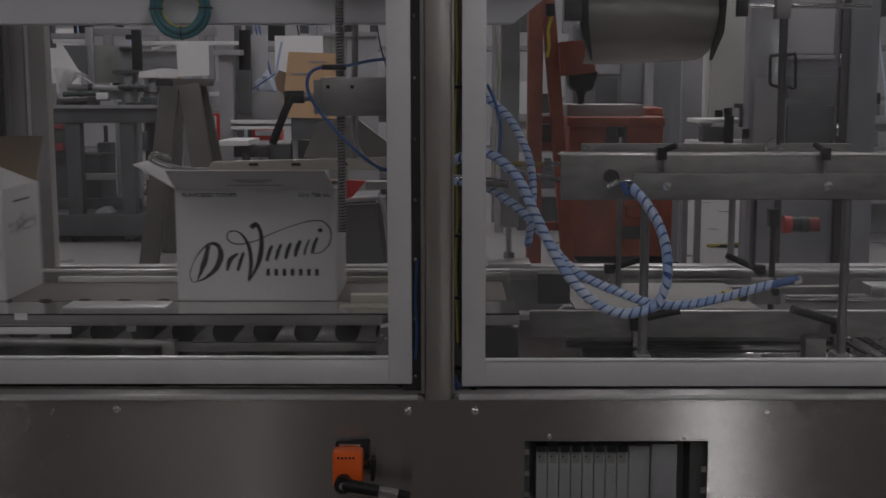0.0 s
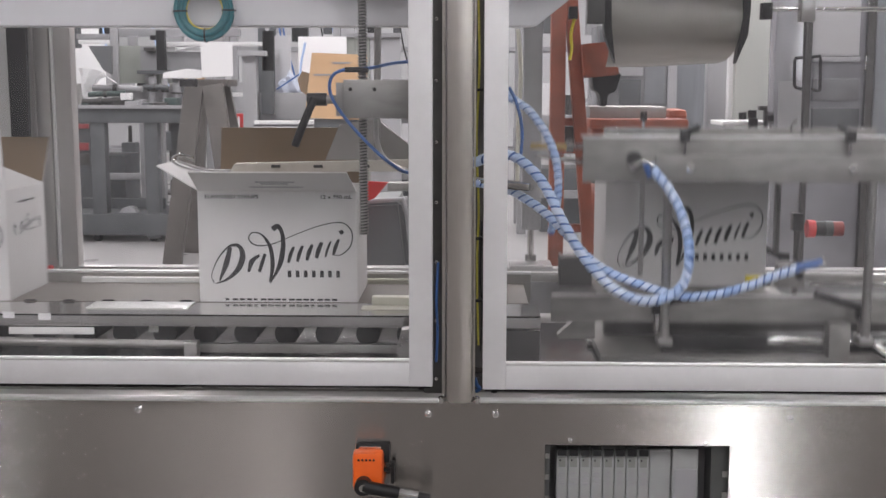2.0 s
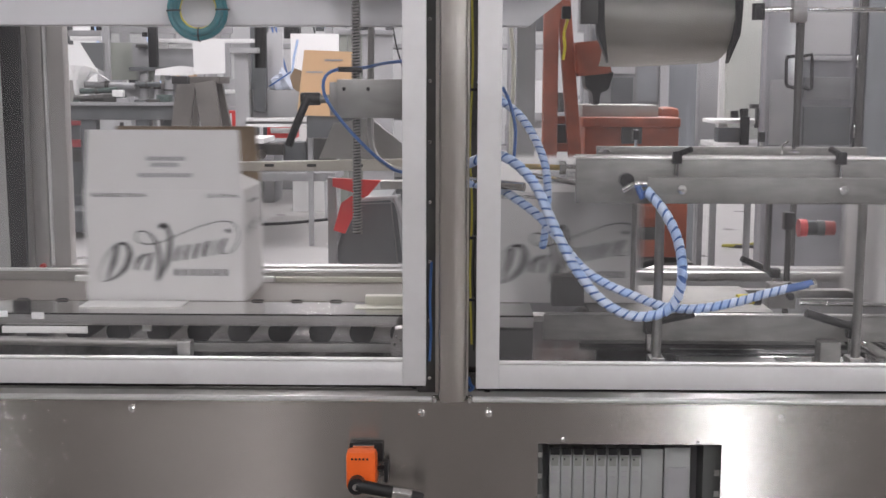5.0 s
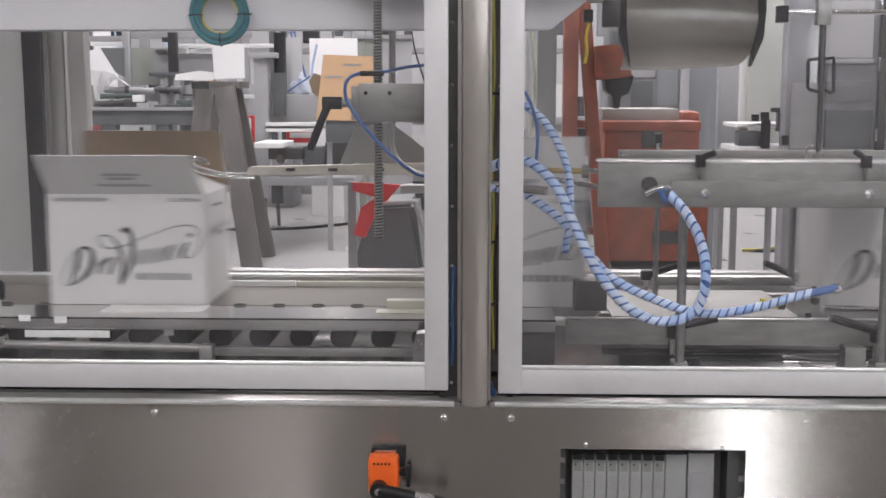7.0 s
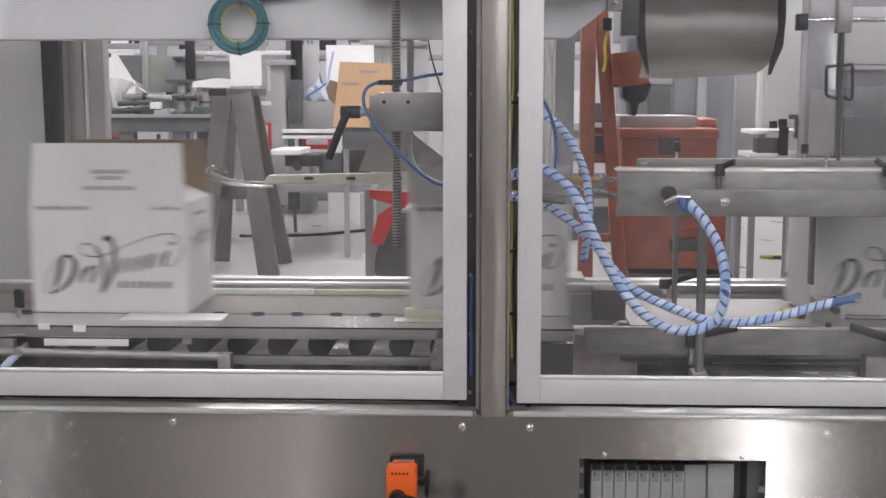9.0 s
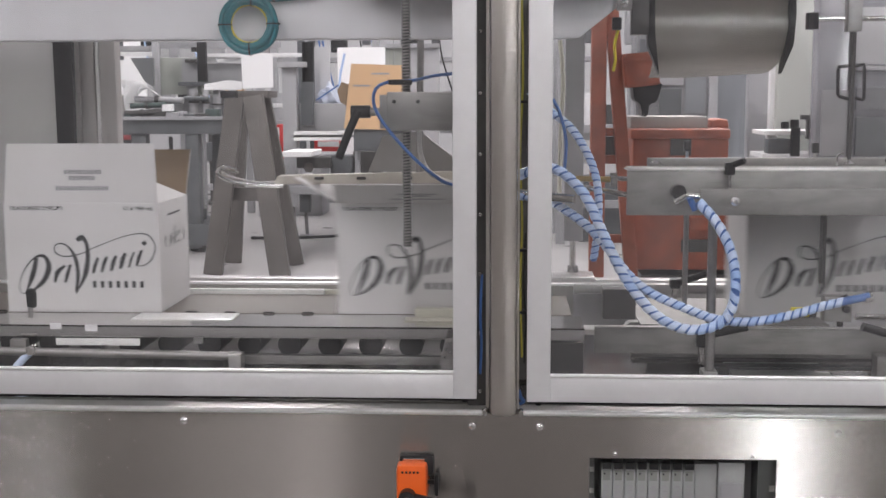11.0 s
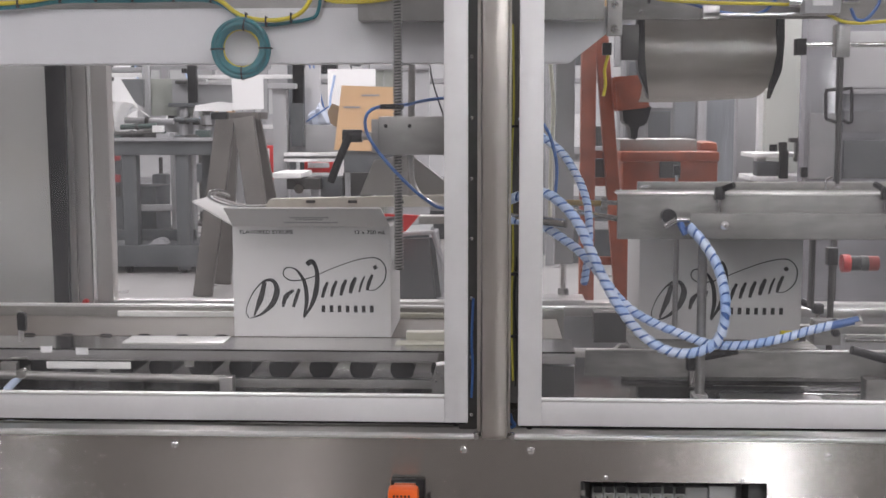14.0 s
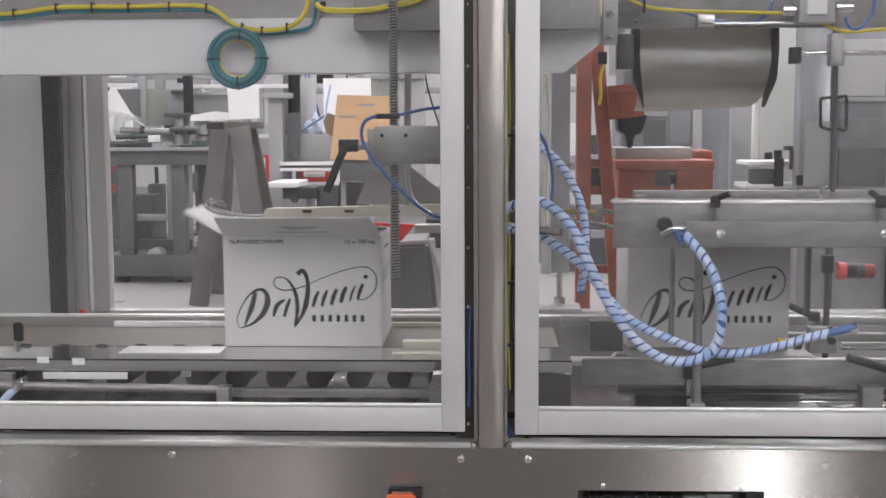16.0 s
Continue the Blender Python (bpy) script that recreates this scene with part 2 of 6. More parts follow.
def thing(name, base, label, category, group="", kind=""):
    """An Empty at a thing's base, which parents its parts."""
    ob = new(name)
    ob.location = base
    ob.empty_display_size = 0.05
    ORIGIN[ob] = Vector(base)
    return tagged(ob, label, category, group, kind)


def part(name, bm, mat, parent=None, label="", origin=None, flat=False):
    """Links a bmesh, in world places, as one mesh object under a thing or a part."""
    co = [v.co for v in bm.verts]
    if origin is None:
        origin = Vector([(min(c[i] for c in co) + max(c[i] for c in co)) / 2 for i in range(3)])
    origin = Vector(origin)
    bmesh.ops.translate(bm, verts=bm.verts, vec=-origin)
    me = bpy.data.meshes.new(name)
    if not flat:
        for f in bm.faces:
            f.smooth = True
        for e in bm.edges:
            if len(e.link_faces) == 2 and e.calc_face_angle(0) > 0.6:
                e.smooth = False
    bm.to_mesh(me)
    bm.free()
    for m in mat if isinstance(mat, (list, tuple)) else [mat]:
        me.materials.append(m)
    ob = new(name, me)
    ORIGIN[ob] = origin
    if parent:
        ob.parent = parent
        ob.location = origin - ORIGIN[parent]
    else:
        ob.location = origin
    if label:
        ob["label"] = label
    return ob


def solo(name, bm, mat, label, category, group="", kind=""):
    return tagged(part(name, bm, mat), label, category, group, kind)


def twin(ob, parent, shift):
    """A part again, on the same mesh, shifted."""
    o = new(ob.name.split(".")[0], ob.data)
    o.parent = parent
    o.location = ob.location + Vector(shift)
    ORIGIN[o] = ORIGIN[ob] + Vector(shift)
    return o


def screw(at, r, parent, mat=None):
    bm = rod(at, Vector(at) + Vector((0, -0.35 * r, 0)), r, 16)
    rod(Vector(at) + Vector((0, -0.35 * r, 0)), Vector(at) + Vector((0, -0.8 * r, 0)), r * 0.98, 16, bm, r * 0.42)
    rod(Vector(at) + Vector((0, -0.81 * r, 0)), Vector(at) + Vector((0, -0.83 * r, 0)), r * 0.34, 6, bm)
    return part("screw", bm, mat or POLISHED, parent)


# ---------------------------------------------------------------- hall
solo("floor", block(-14, 14, 2.2, 20, -0.1, 0.0), CONCRETE, "pale sealed concrete workshop floor", "floor", kind="structure")
solo("floor_aisle", block(-14, 14, -9, 2.2, -0.1, 0.0), AISLE, "unseen workshop floor before the machine, darkened to dim the steel panel", "floor", kind="structure")
solo("wall_north", block(-14, 14, 20, 20.2, 0, 5.6), WALL, "light grey painted workshop wall", "wall", kind="structure")
# unseen openings, placed for the bright streaks mirrored in the steel panel
GLOW_SLOTS = ((-5.80, -5.62), (-4.60, -4.54), (2.82, 3.55))
edges = [-14.0] + [v for w in GLOW_SLOTS for v in w] + [14.0]
bm = bmesh.new()
for a, b in zip(edges[0::2], edges[1::2]):
    block(a, b, -9.2, -9, 0, 5.6, bm=bm)
for a, b in GLOW_SLOTS:
    block(a, b, -9.2, -9, 4.8, 5.6, bm=bm)
    block(a, b, -9.2, -9, 0.0, 2.6, bm=bm)
solo("wall_south", bm, DARKWALL, "dark clad workshop wall with three tall daylight windows", "wall", kind="structure")
solo("backdrop", block(-11, 6, -11.05, -11, -0.5, 5.6), PANEL_GLOW, "bright daylight outside the windows", "backdrop", kind="structure")
for i, (a, b) in enumerate(GLOW_SLOTS):
    f = block(a, a + 0.02, -9.21, -8.98, 2.6, 4.8)
    block(b - 0.02, b, -9.21, -8.98, 2.6, 4.8, bm=f)
    block(a + 0.02, b - 0.02, -9.21, -8.98, 4.74, 4.8, bm=f)
    block(a + 0.02, b - 0.02, -9.21, -8.98, 2.6, 2.62, bm=f)
    solo("window_%d" % (i + 1), f, ALU, "tall narrow window frame to daylight", "window", kind="structure")
solo("wall_east", block(14, 14.2, -9.2, 20.2, 0, 5.6), WALL, "light grey painted workshop wall", "wall", kind="structure")
solo("wall_west", block(-14.2, -14, -9.2, 20.2, 0, 5.6), WALL, "light grey painted workshop wall", "wall", kind="structure")
solo("ceiling", block(-14.2, 14.2, -9.2, 20.2, 5.6, 5.8), WALL, "white workshop ceiling", "ceiling", kind="structure")


def ceiling_light(x, y, watts):
    t = thing("ceiling_light", (x, y, 5.0), "long white fluorescent strip light under the ceiling", "light", "hall lights")
    part("housing", block(x - 0.16, x + 0.16, y - 1.3, y + 1.3, 5.03, 5.12, 0.01), WHITE, t)
    part("tube", rod((x - 0.06, y - 1.22, 5.01), (x - 0.06, y + 1.22, 5.01), 0.018, 8), TUBE_LIGHT, t)
    part("tube", rod((x + 0.06, y - 1.22, 5.01), (x + 0.06, y + 1.22, 5.01), 0.018, 8), TUBE_LIGHT, t)
    for dy in (-1.0, 1.0):
        part("hanger", rod((x, y + dy, 5.11), (x, y + dy, 5.61), 0.006, 6), DULL, t)
    area("strip_lamp", (x, y, 4.97), 0.3, 2.5, watts)


for lx in (-6.0, -2.0, 2.0, 6.0):
    for ly in (-6.2, -1.6, 5.2, 10.0, 15.5):
        ceiling_light(lx, ly, 145 if ly > 3 else 98)

# ---------------------------------------------------------------- machine: lower panel, post, doors
panel_top = 0.522 + 0.012
hx0, hx1 = 0.161, 0.529
hz1 = 0.433
hz0 = hz1 - 0.16
machine = thing("packing_machine", (0, 2.6, 0), "brushed stainless steel lower cabinet of a case packing machine", "machine")
seam = -0.054


def holed_plate(x, z, y0, y1):
    """A plate over a grid of three by three fields, the middle one left open."""
    bm = bmesh.new()
    f = [[bm.verts.new((a, y0, b)) for b in z] for a in x]
    g = [[bm.verts.new((a, y1, b)) for b in z] for a in x]
    for i in range(3):
        for j in range(3):
            if (i, j) != (1, 1):
                bm.faces.new((f[i][j], f[i + 1][j], f[i + 1][j + 1], f[i][j + 1]))
                bm.faces.new((g[i][j], g[i][j + 1], g[i + 1][j + 1], g[i + 1][j]))
    ring = [(1, 1), (2, 1), (2, 2), (1, 2)]
    for (a, b), (c, d) in zip(ring, ring[1:] + ring[:1]):
        bm.faces.new((f[a][b], f[c][d], g[c][d], g[a][b]))
    return bm


part("front_panel", block(-1.9, seam, 2.30, 2.303, 0.12, panel_top - 0.012), STEEL, machine, flat=True)
part("front_panel", holed_plate((seam, hx0, hx1, 1.9), (0.12, hz0, hz1, panel_top - 0.012), 2.30, 2.303), STEEL, machine, flat=True)
part("back_panel", block(-1.9, 1.9, 3.4, 3.404, 0.12, panel_top - 0.012), STEEL, machine)
part("deck", block(-1.9, 1.9, 2.361, 3.4, panel_top - 0.02, panel_top - 0.011), DULL, machine)
post_x0, post_x1 = -0.038, 0.015
for a, b in ((-1.9, post_x0 - 0.004), (post_x1 + 0.004, 1.9)):
    bm = sweep([(a, 2.3035, panel_top - 0.012), (b, 2.3035, panel_top - 0.012)], 0.0062, 14)
    part("flange", block(a, b, 2.31, 2.3605, panel_top - 0.02, panel_top - 0.0105), SHEET, machine)
    # rolled edge in the paler metal, for its highlight
    part("ledge", bm, BRIGHT, machine, "rolled stainless edge")
for q in ((-0.656, 2.300, 0.4995), (-0.0725, 2.300, 0.495), (0.0618, 2.300, 0.495), (0.646, 2.300, 0.489)):
    screw(q, 0.0076, machine, SCREW)
for x, s in ((post_x0 - 0.009, -1), (post_x1 + 0.009, 1)):
    bm = rod((x, 2.3005, panel_top - 0.017), (x, 2.3005, panel_top - 0.006), 0.0062, 14)
    rod((x, 2.3005, panel_top - 0.006), (x, 2.3005, panel_top - 0.003), 0.0062, 14, bm, 0.003)
    part("corner_cap", bm, POLISHED, machine, "bright rounded corner cap")
for x in (-1.7, -0.6, 0.6, 1.7):
    part("foot", rod((x, 2.5, 0), (x, 2.5, 0.125), 0.03), DULL, machine)
    part("foot", rod((x, 3.25, 0), (x, 3.25, 0.125), 0.03), DULL, machine)

frame_ob = thing("machine_guard", (0, 2.3, panel_top), "stainless steel tube frame round the guarded machine", "frame")
part("front_post", block(post_x0, post_x1, 2.272, 2.325, panel_top - 0.013, 2.1, 0.012), STEEL_UP, frame_ob)
for sx in (-1, 1):
    part("corner_post", block(sx * 1.85 - 0.027, sx * 1.85 + 0.027, 2.272, 2.325, panel_top, 2.1, 0.012), STEEL_UP, frame_ob)
# unseen sheet, added to keep ceiling light off the cases and lift
part("top_cover", block(-1.9, 1.9, 2.33, 3.44, 2.151, 2.16), ALU, frame_ob)
part("top_rail", block(-1.87, 1.87, 2.275, 2.325, 2.1, 2.15, 0.01), STEEL_UP, frame_ob)
part("gasket_strip", block(-0.061 - 0.02, post_x0 - 0.008, 2.312, 2.322, panel_top, 2.1), DARK, frame_ob)
part("gasket_strip", block(post_x0 - 0.0075, post_x0 - 0.001, 2.300, 2.322, panel_top, 2.1), STEEL_UP, frame_ob)
part("gasket_strip", block(post_x1 + 0.001, post_x1 + 0.005, 2.290, 2.322, panel_top, 2.1), STEEL_UP, frame_ob)
gx = (-0.057)
for i in range(9):
    screw((gx, 2.311, panel_top + 0.03 + i * 0.118), 0.0035, frame_ob)


def door(name, x0, x1, z0, z1, rail, label):
    """A guard door: aluminium profile frame with a clear sheet."""
    d = thing(name, ((x0 + x1) / 2, 2.27, z0), label, "door")
    w = 0.0452
    for a, b in ((x0, x0 + w), (x1 - w, x1)):
        part("stile", block(a, b, 2.25, 2.285, z0, z1, 0.0015), ALU, d)
    part("bottom_rail", block(x0 + w, x1 - w, 2.251, 2.285, z0, z0 + rail, 0.0015), ALU, d)
    part("top_rail", block(x0 + w, x1 - w, 2.251, 2.285, z1 - rail, z1, 0.0015), ALU, d)
    # whitened bead stands for the rail chamfer that catches the lamps
    part("edge_bead", sweep([(x0 + w, 2.2525, z0 + rail + 0.0025), (x1 - w, 2.2525, z0 + rail + 0.0025)], 0.0042, 10), BRIGHT, d, "pale bead for the lit inner edge of the rail")
    p = part("pane", block(x0 + w - 0.002, x1 - w + 0.002, 2.266, 2.271, z0 + rail - 0.002, z1 - rail + 0.002), GLASS, d, "clear plastic sheet", flat=True)
    p.visible_shadow = False
    # black strip that draws the dark line under the door
    part("seal", block(x0 + 0.004, x1 - 0.004, 2.262, 2.28, z0 - 0.006, z0), RUBBER, d)
    for zz in (z0 - 0.006,):
        for a in (x0 + w / 2, x1 - w / 2):
            part("bolt", rod((a, 2.268, zz - 0.004), (a, 2.268, zz + 0.006), 0.006, 10), BLACK, d)
    return d


door("guard_door", -1.42, -0.063, 0.563, 2.06, 0.0495, "aluminium framed clear guard door, closed")
door("guard_door", 0.035, 1.42, 0.558, 2.06, 0.0495, "aluminium framed clear guard door, closed")

# orange locking switch on the lower panel
sw = thing("door_switch", (-0.195, 2.300, 0.337), "orange rotary isolator with a black lever handle on the steel panel", "switch")
sx0, sx1 = -0.222, -0.161
sz0, sz1 = 0.347, 0.426
part("body", block(sx0, sx1, 2.255, 2.295, sz0, sz1, 0.010), ORANGE, sw)
part("collar", block(sx0 + 0.004, sx1 + 0.012, 2.285, 2.2995, sz1 - 0.03, sz1 + 0.011, 0.006), BLACK, sw)
part("latch_plate", block(sx0 + 0.012, sx1 - 0.006, 2.2835, 2.2850, sz1 + 0.0005, sz1 + 0.006, 0.0006), POLISHED, sw)
for i in range(5):
    x = sx0 + 0.011 + i * 0.0075
    part("vent_slot", block(x, x + 0.004, 2.2535, 2.2555, sz1 - 0.016, sz1 - 0.012), BLACK, sw)
part("side_catch", block(sx1, sx1 + 0.018, 2.275, 2.285, sz0 + 0.035, sz0 + 0.042), BLACK, sw)
part("side_catch", block(sx1 + 0.014, sx1 + 0.022, 2.27, 2.29, sz0 + 0.012, sz0 + 0.055, 0.002), BLACK, sw)
hub = (-0.199, 2.240, 0.363)
part("pivot", rod(Vector(hub) + Vector((0, 0.015, 0)), Vector(hub) + Vector((0, -0.008, 0)), 0.017, 20), BLACK, sw)
part("pivot_screw", rod(Vector(hub) + Vector((0, -0.008, 0)), Vector(hub) + Vector((0, -0.012, 0)), 0.0075, 12), POLISHED, sw)
lever = part("lever", rod(hub, (-0.067, 2.235, 0.341), 0.0135, 14, r2=0.0105), BLACK, sw)
part("sleeve", rod((-0.128, 2.235, 0.352), (-0.091, 2.235, 0.345), 0.0138, 14), POLISHED, lever, "bright metal sleeve")

# terminal window
tw = thing("terminal_window", ((hx0 + hx1) / 2, 2.31, hz0), "window with a row of grey control modules behind it", "control panel")
part("recess", block(hx0 - 0.01, hx1 + 0.01, 2.383, 2.388, hz0 - 0.01, hz1 + 0.01), GREY, tw)
bm = block(hx0 - 0.004, hx0 + 0.010, 2.312, 2.383, hz0, hz1)
block(hx1 - 0.032, hx1 + 0.004, 2.318, 2.383, hz0, hz1, bm=bm)
block(hx0, hx1, 2.305, 2.383, hz1 - 0.003, hz1 + 0.004, bm=bm)
part("surround", bm, SURROUND, tw)
mx0, mx1 = 0.186, 0.374
mz1 = 0.413
mw = (mx1 - mx0) / 8
for i in range(8):
    x = mx0 + i * mw
    mod = part("module", block(x + 0.0008, x + mw - 0.0008, 2.325, 2.38, mz1 - 0.11, mz1, 0.001), MODULE, tw)
    part("label_strip", block(x + 0.004, x + mw - 0.005, 2.3238, 2.3252, mz1 - 0.034, mz1 - 0.014), LABEL, mod)
    part("plug_row", block(x + 0.002, x + mw - 0.003, 2.318, 2.3245, mz1 - 0.009, mz1 + 0.004, 0.001), BLACK, mod)
    part("status_dot", block(x + 0.006, x + 0.009, 2.3236, 2.3238, mz1 - 0.022, mz1 - 0.018), BLACK, mod)
    for r_ in (0.045, 0.056, 0.067):
        part("terminal", block(x + 0.005, x + mw - 0.006, 2.3238, 2.3252, mz1 - r_ - 0.005, mz1 - r_), GREY, mod)
part("module", block(mx1 + 0.001, mx1 + 0.044, 2.33, 2.38, mz1 - 0.11, mz1, 0.001), MODULE, tw)
big_mod = part("module", block(mx1 + 0.046, mx1 + 0.098, 2.322, 2.38, mz1 - 0.11, mz1 + 0.006, 0.002), MODULE, tw)
part("cover", block(mx1 + 0.05, mx1 + 0.094, 2.319, 2.3225, mz1 - 0.10, mz1 - 0.035, 0.001), GREY, big_mod)
for q in (0.018, 0.062, 0.106):
    part("clip", block(hx1 - 0.012, hx1 - 0.001, 2.303, 2.3045, hz1 - 0.048 - q, hz1 - 0.036 - q), DULL, tw)
    part("clip", block(hx0 + 0.001, hx0 + 0.010, 2.303, 2.3045, hz1 - q - 0.012, hz1 - q - 0.002), DULL, tw)
screw((0.211, 2.300, 0.442), 0.0045, tw, SCREW)
screw((0.481, 2.300, 0.437), 0.0045, tw, SCREW)

# ---------------------------------------------------------------- upper beam, cables, threaded rod
beam_z0, beam_z1 = 1.273, 1.394
bx = 0.150
solo("cross_beam", prism([(-1.85, beam_z0), (bx, beam_z0), (0.230, 1.336), (0.230, beam_z1), (-1.85, beam_z1)], 2.62, 2.68, bevel=0.002), BEAM, "light grey painted cross beam with a bevelled end", "beam")
solo("cover_plate", block(-1.85, 0.224, 2.645, 2.66, beam_z1 + 0.001, beam_z1 + 0.16), PLATE, "dull steel cover plate above the cross beam", "plate")
solo("cable_box", block(-0.307, 0.219, 2.56, 2.617, 1.361, 1.397 + 0.12, 0.002), DULL, "dull steel housing on the cross beam", "housing")
coil = thing("cable_coil", (-0.567, 2.590, 1.305), "coiled teal cable tied with black straps, hung on the beam", "cable")
cc = Vector((-0.566, 2.585, 1.305))
for i, (r, dy) in enumerate(((0.045, 0.002), (0.0505, -0.004), (0.0555, 0.003), (0.0605, -0.003), (0.048, 0.012), (0.058, 0.012))):
    pts = [cc + Vector((math.cos(a) * r + 0.0012 * math.sin(3 * a + i), dy + 0.004 * math.sin(2 * a + i), math.sin(a) * r * 1.02)) for a in [k * math.tau / 40 for k in range(40)]]
    part("turn", sweep(pts, 0.0054, 8, closed=True), TEAL, coil)
pts = [cc + Vector((math.cos(a) * 0.0405, 0.006, math.sin(a) * 0.041)) for a in [k * math.tau / 40 for k in range(40)]]
part("turn", sweep(pts, 0.0028, 8, closed=True), YELLOW, coil, "yellow inner turn")
for a in (80, 182, 272, 0):
    d = Vector((math.cos(radians(a)), 0, math.sin(radians(a))))
    pts = [cc + d * (0.0530 + 0.0165 * math.cos(b)) + Vector((0, 0.0035 + 0.018 * math.sin(b), 0)) for b in [k * math.tau / 14 for k in range(14)]]
    tie_bm = bmesh.new()
    s = Vector((-d.z, 0, d.x)) * 0.0016
    ring = [(tie_bm.verts.new(q - s), tie_bm.verts.new(q + s)) for q in pts]
    for k in range(14):
        tie_bm.faces.new((ring[k][0], ring[(k + 1) % 14][0], ring[(k + 1) % 14][1], ring[k][1]))
    part("cable_tie", tie_bm, BLACK, coil)
harness = thing("cable_harness", (-0.842, 2.600, 1.417), "yellow and teal cables tied along the cross beam", "cable")
ya = [(-1.414, 2.600, 1.403), (-1.095, 2.600, 1.406), (-0.968, 2.600, 1.419), (-0.804, 2.600, 1.420), (-0.666, 2.600, 1.421), (-0.617, 2.600, 1.411), (-0.567, 2.600, 1.376), (-0.505, 2.600, 1.366), (-0.449, 2.600, 1.375), (-0.418, 2.600, 1.404), (-0.407, 2.600, 1.449), (-0.391, 2.600, 1.503)]
part("cable", sweep(ya, 0.0050, 10, n=90), YELLOW, harness)
tb = [Vector(q) + Vector((0.004, 0.006, -0.0085)) for q in ya]
part("cable", sweep(tb[:7] + [Vector((-0.574, 2.600, 1.372)), cc + Vector((-0.01, 0.004, 0.057))], 0.0056, 8, n=60), TEAL, harness)
part("cable", sweep([cc + Vector((0.0, 0.004, 0.058)), (-0.507, 2.610, 1.357), (-0.420, 2.610, 1.369), (-0.400, 2.610, 1.386), (-0.394, 2.610, 1.432), (-0.390, 2.610, 1.492)], 0.004, 8, n=40), TEAL, harness)
part("cable", sweep([(-0.387, 2.560, 1.420), (-0.368, 2.555, 1.407), (-0.300, 2.550, 1.404), (-0.252, 2.550, 1.408), (-0.191, 2.550, 1.420), (-0.143, 2.550, 1.440), (-0.095, 2.550, 1.470)], 0.0045, 8, n=30), YELLOW, harness)
part("cable", sweep([(-0.387, 2.560, 1.415), (-0.362, 2.555, 1.402), (-0.288, 2.550, 1.400), (-0.228, 2.550, 1.408), (-0.167, 2.550, 1.421), (-0.107, 2.550, 1.459)], 0.004, 8, n=30), YELLOW, harness)
for q in ((-1.063, 2.600, 1.409), (-0.968, 2.600, 1.419), (-0.888, 2.600, 1.421), (-0.807, 2.600, 1.420), (-0.716, 2.600, 1.420), (-0.634, 2.600, 1.417), (-0.557, 2.600, 1.374), (-0.513, 2.600, 1.366), (-0.458, 2.600, 1.373)):
    q = Vector(q)
    part("cable_tie", block(q.x - 0.0018, q.x + 0.0018, q.y - 0.0075, q.y + 0.016, q.z - 0.014, q.z + 0.009, 0.001), BLACK, harness)
part("clamp_post", rod((-0.378, 2.600, 1.404), (-0.378, 2.600, 1.427), 0.006, 10), BLACK, harness)

spindle = thing("threaded_spindle", (-0.216, 2.500, 1.137), "steel threaded height spindle with a clamp block and black lever", "spindle")
xs = -0.217
zt, zb = 1.45, 0.831
part("core", rod((xs, 2.5, zb), (xs, 2.5, zt), 0.0078, 14), DARK, spindle)
n_th = 96
pts = []
for i in range(n_th * 8 + 1):
    a = i * math.tau / 8
    pts.append(Vector((xs + 0.0092 * math.cos(a), 2.5 + 0.0092 * math.sin(a), zb + (zt - zb) * i / (n_th * 8))))
part("thread", sweep(pts, 0.0019, 5), BAR, spindle)
bz0, bz1 = 1.077, 1.157
part("clamp_block", block(-0.255, -0.058, 2.47, 2.53, bz0, bz1, 0.002), PLATE, spindle)
part("clamp_cap", block(-0.272, -0.256, 2.485, 2.525, bz0 + 0.004, bz1 - 0.006, 0.001), PLATE, spindle)
for q in ((-0.240, 2.469, 1.137), (-0.190, 2.469, 1.137)):
    part("socket_screw", rod(q, Vector(q) + Vector((0, -0.001, 0)), 0.0042, 12), BLACK, spindle)
lp = thing("clamp_lever", (-0.316, 2.500, 1.116), "black plastic clamping lever", "lever")
part("stem", rod((-0.274, 2.500, 1.116), (-0.308, 2.500, 1.116), 0.009, 12), DULL, lp)
part("hub", rod((-0.293, 2.500, 1.116), (-0.334, 2.500, 1.116), 0.0135, 14), BLACK, lp)
part("arm", sweep([(-0.318, 2.490, 1.118), (-0.333, 2.485, 1.084), (-0.347, 2.480, 1.049), (-0.359, 2.480, 1.019)], 0.0085, 10, n=10), BLACK, lp)
airline = thing("air_line", (-0.282, 2.460, 1.126), "thin blue air line bent round the clamp block", "hose")
part("tube", sweep([(-0.098, 2.600, 1.199), (-0.157, 2.560, 1.192), (-0.202, 2.500, 1.181), (-0.251, 2.460, 1.177), (-0.276, 2.450, 1.163), (-0.280, 2.450, 1.132), (-0.263, 2.450, 1.097), (-0.228, 2.450, 1.053), (-0.187, 2.450, 1.011), (-0.153, 2.460, 0.982), (-0.124, 2.480, 0.965), (-0.059, 2.500, 0.959)], 0.0036, 8, n=60), HOSE_BLUE, airline)
part("elbow", sweep([(-0.251, 2.460, 1.177), (-0.223, 2.470, 1.177), (-0.205, 2.480, 1.176)], 0.0055, 8, n=6), BLACK, airline)
part("tube", sweep([(-0.190, 2.500, 1.076), (-0.188, 2.500, 1.029), (-0.173, 2.500, 0.993), (-0.143, 2.500, 0.972), (-0.107, 2.500, 0.963)], 0.0055, 8, n=20), SHEET, airline, "grey bent pipe")

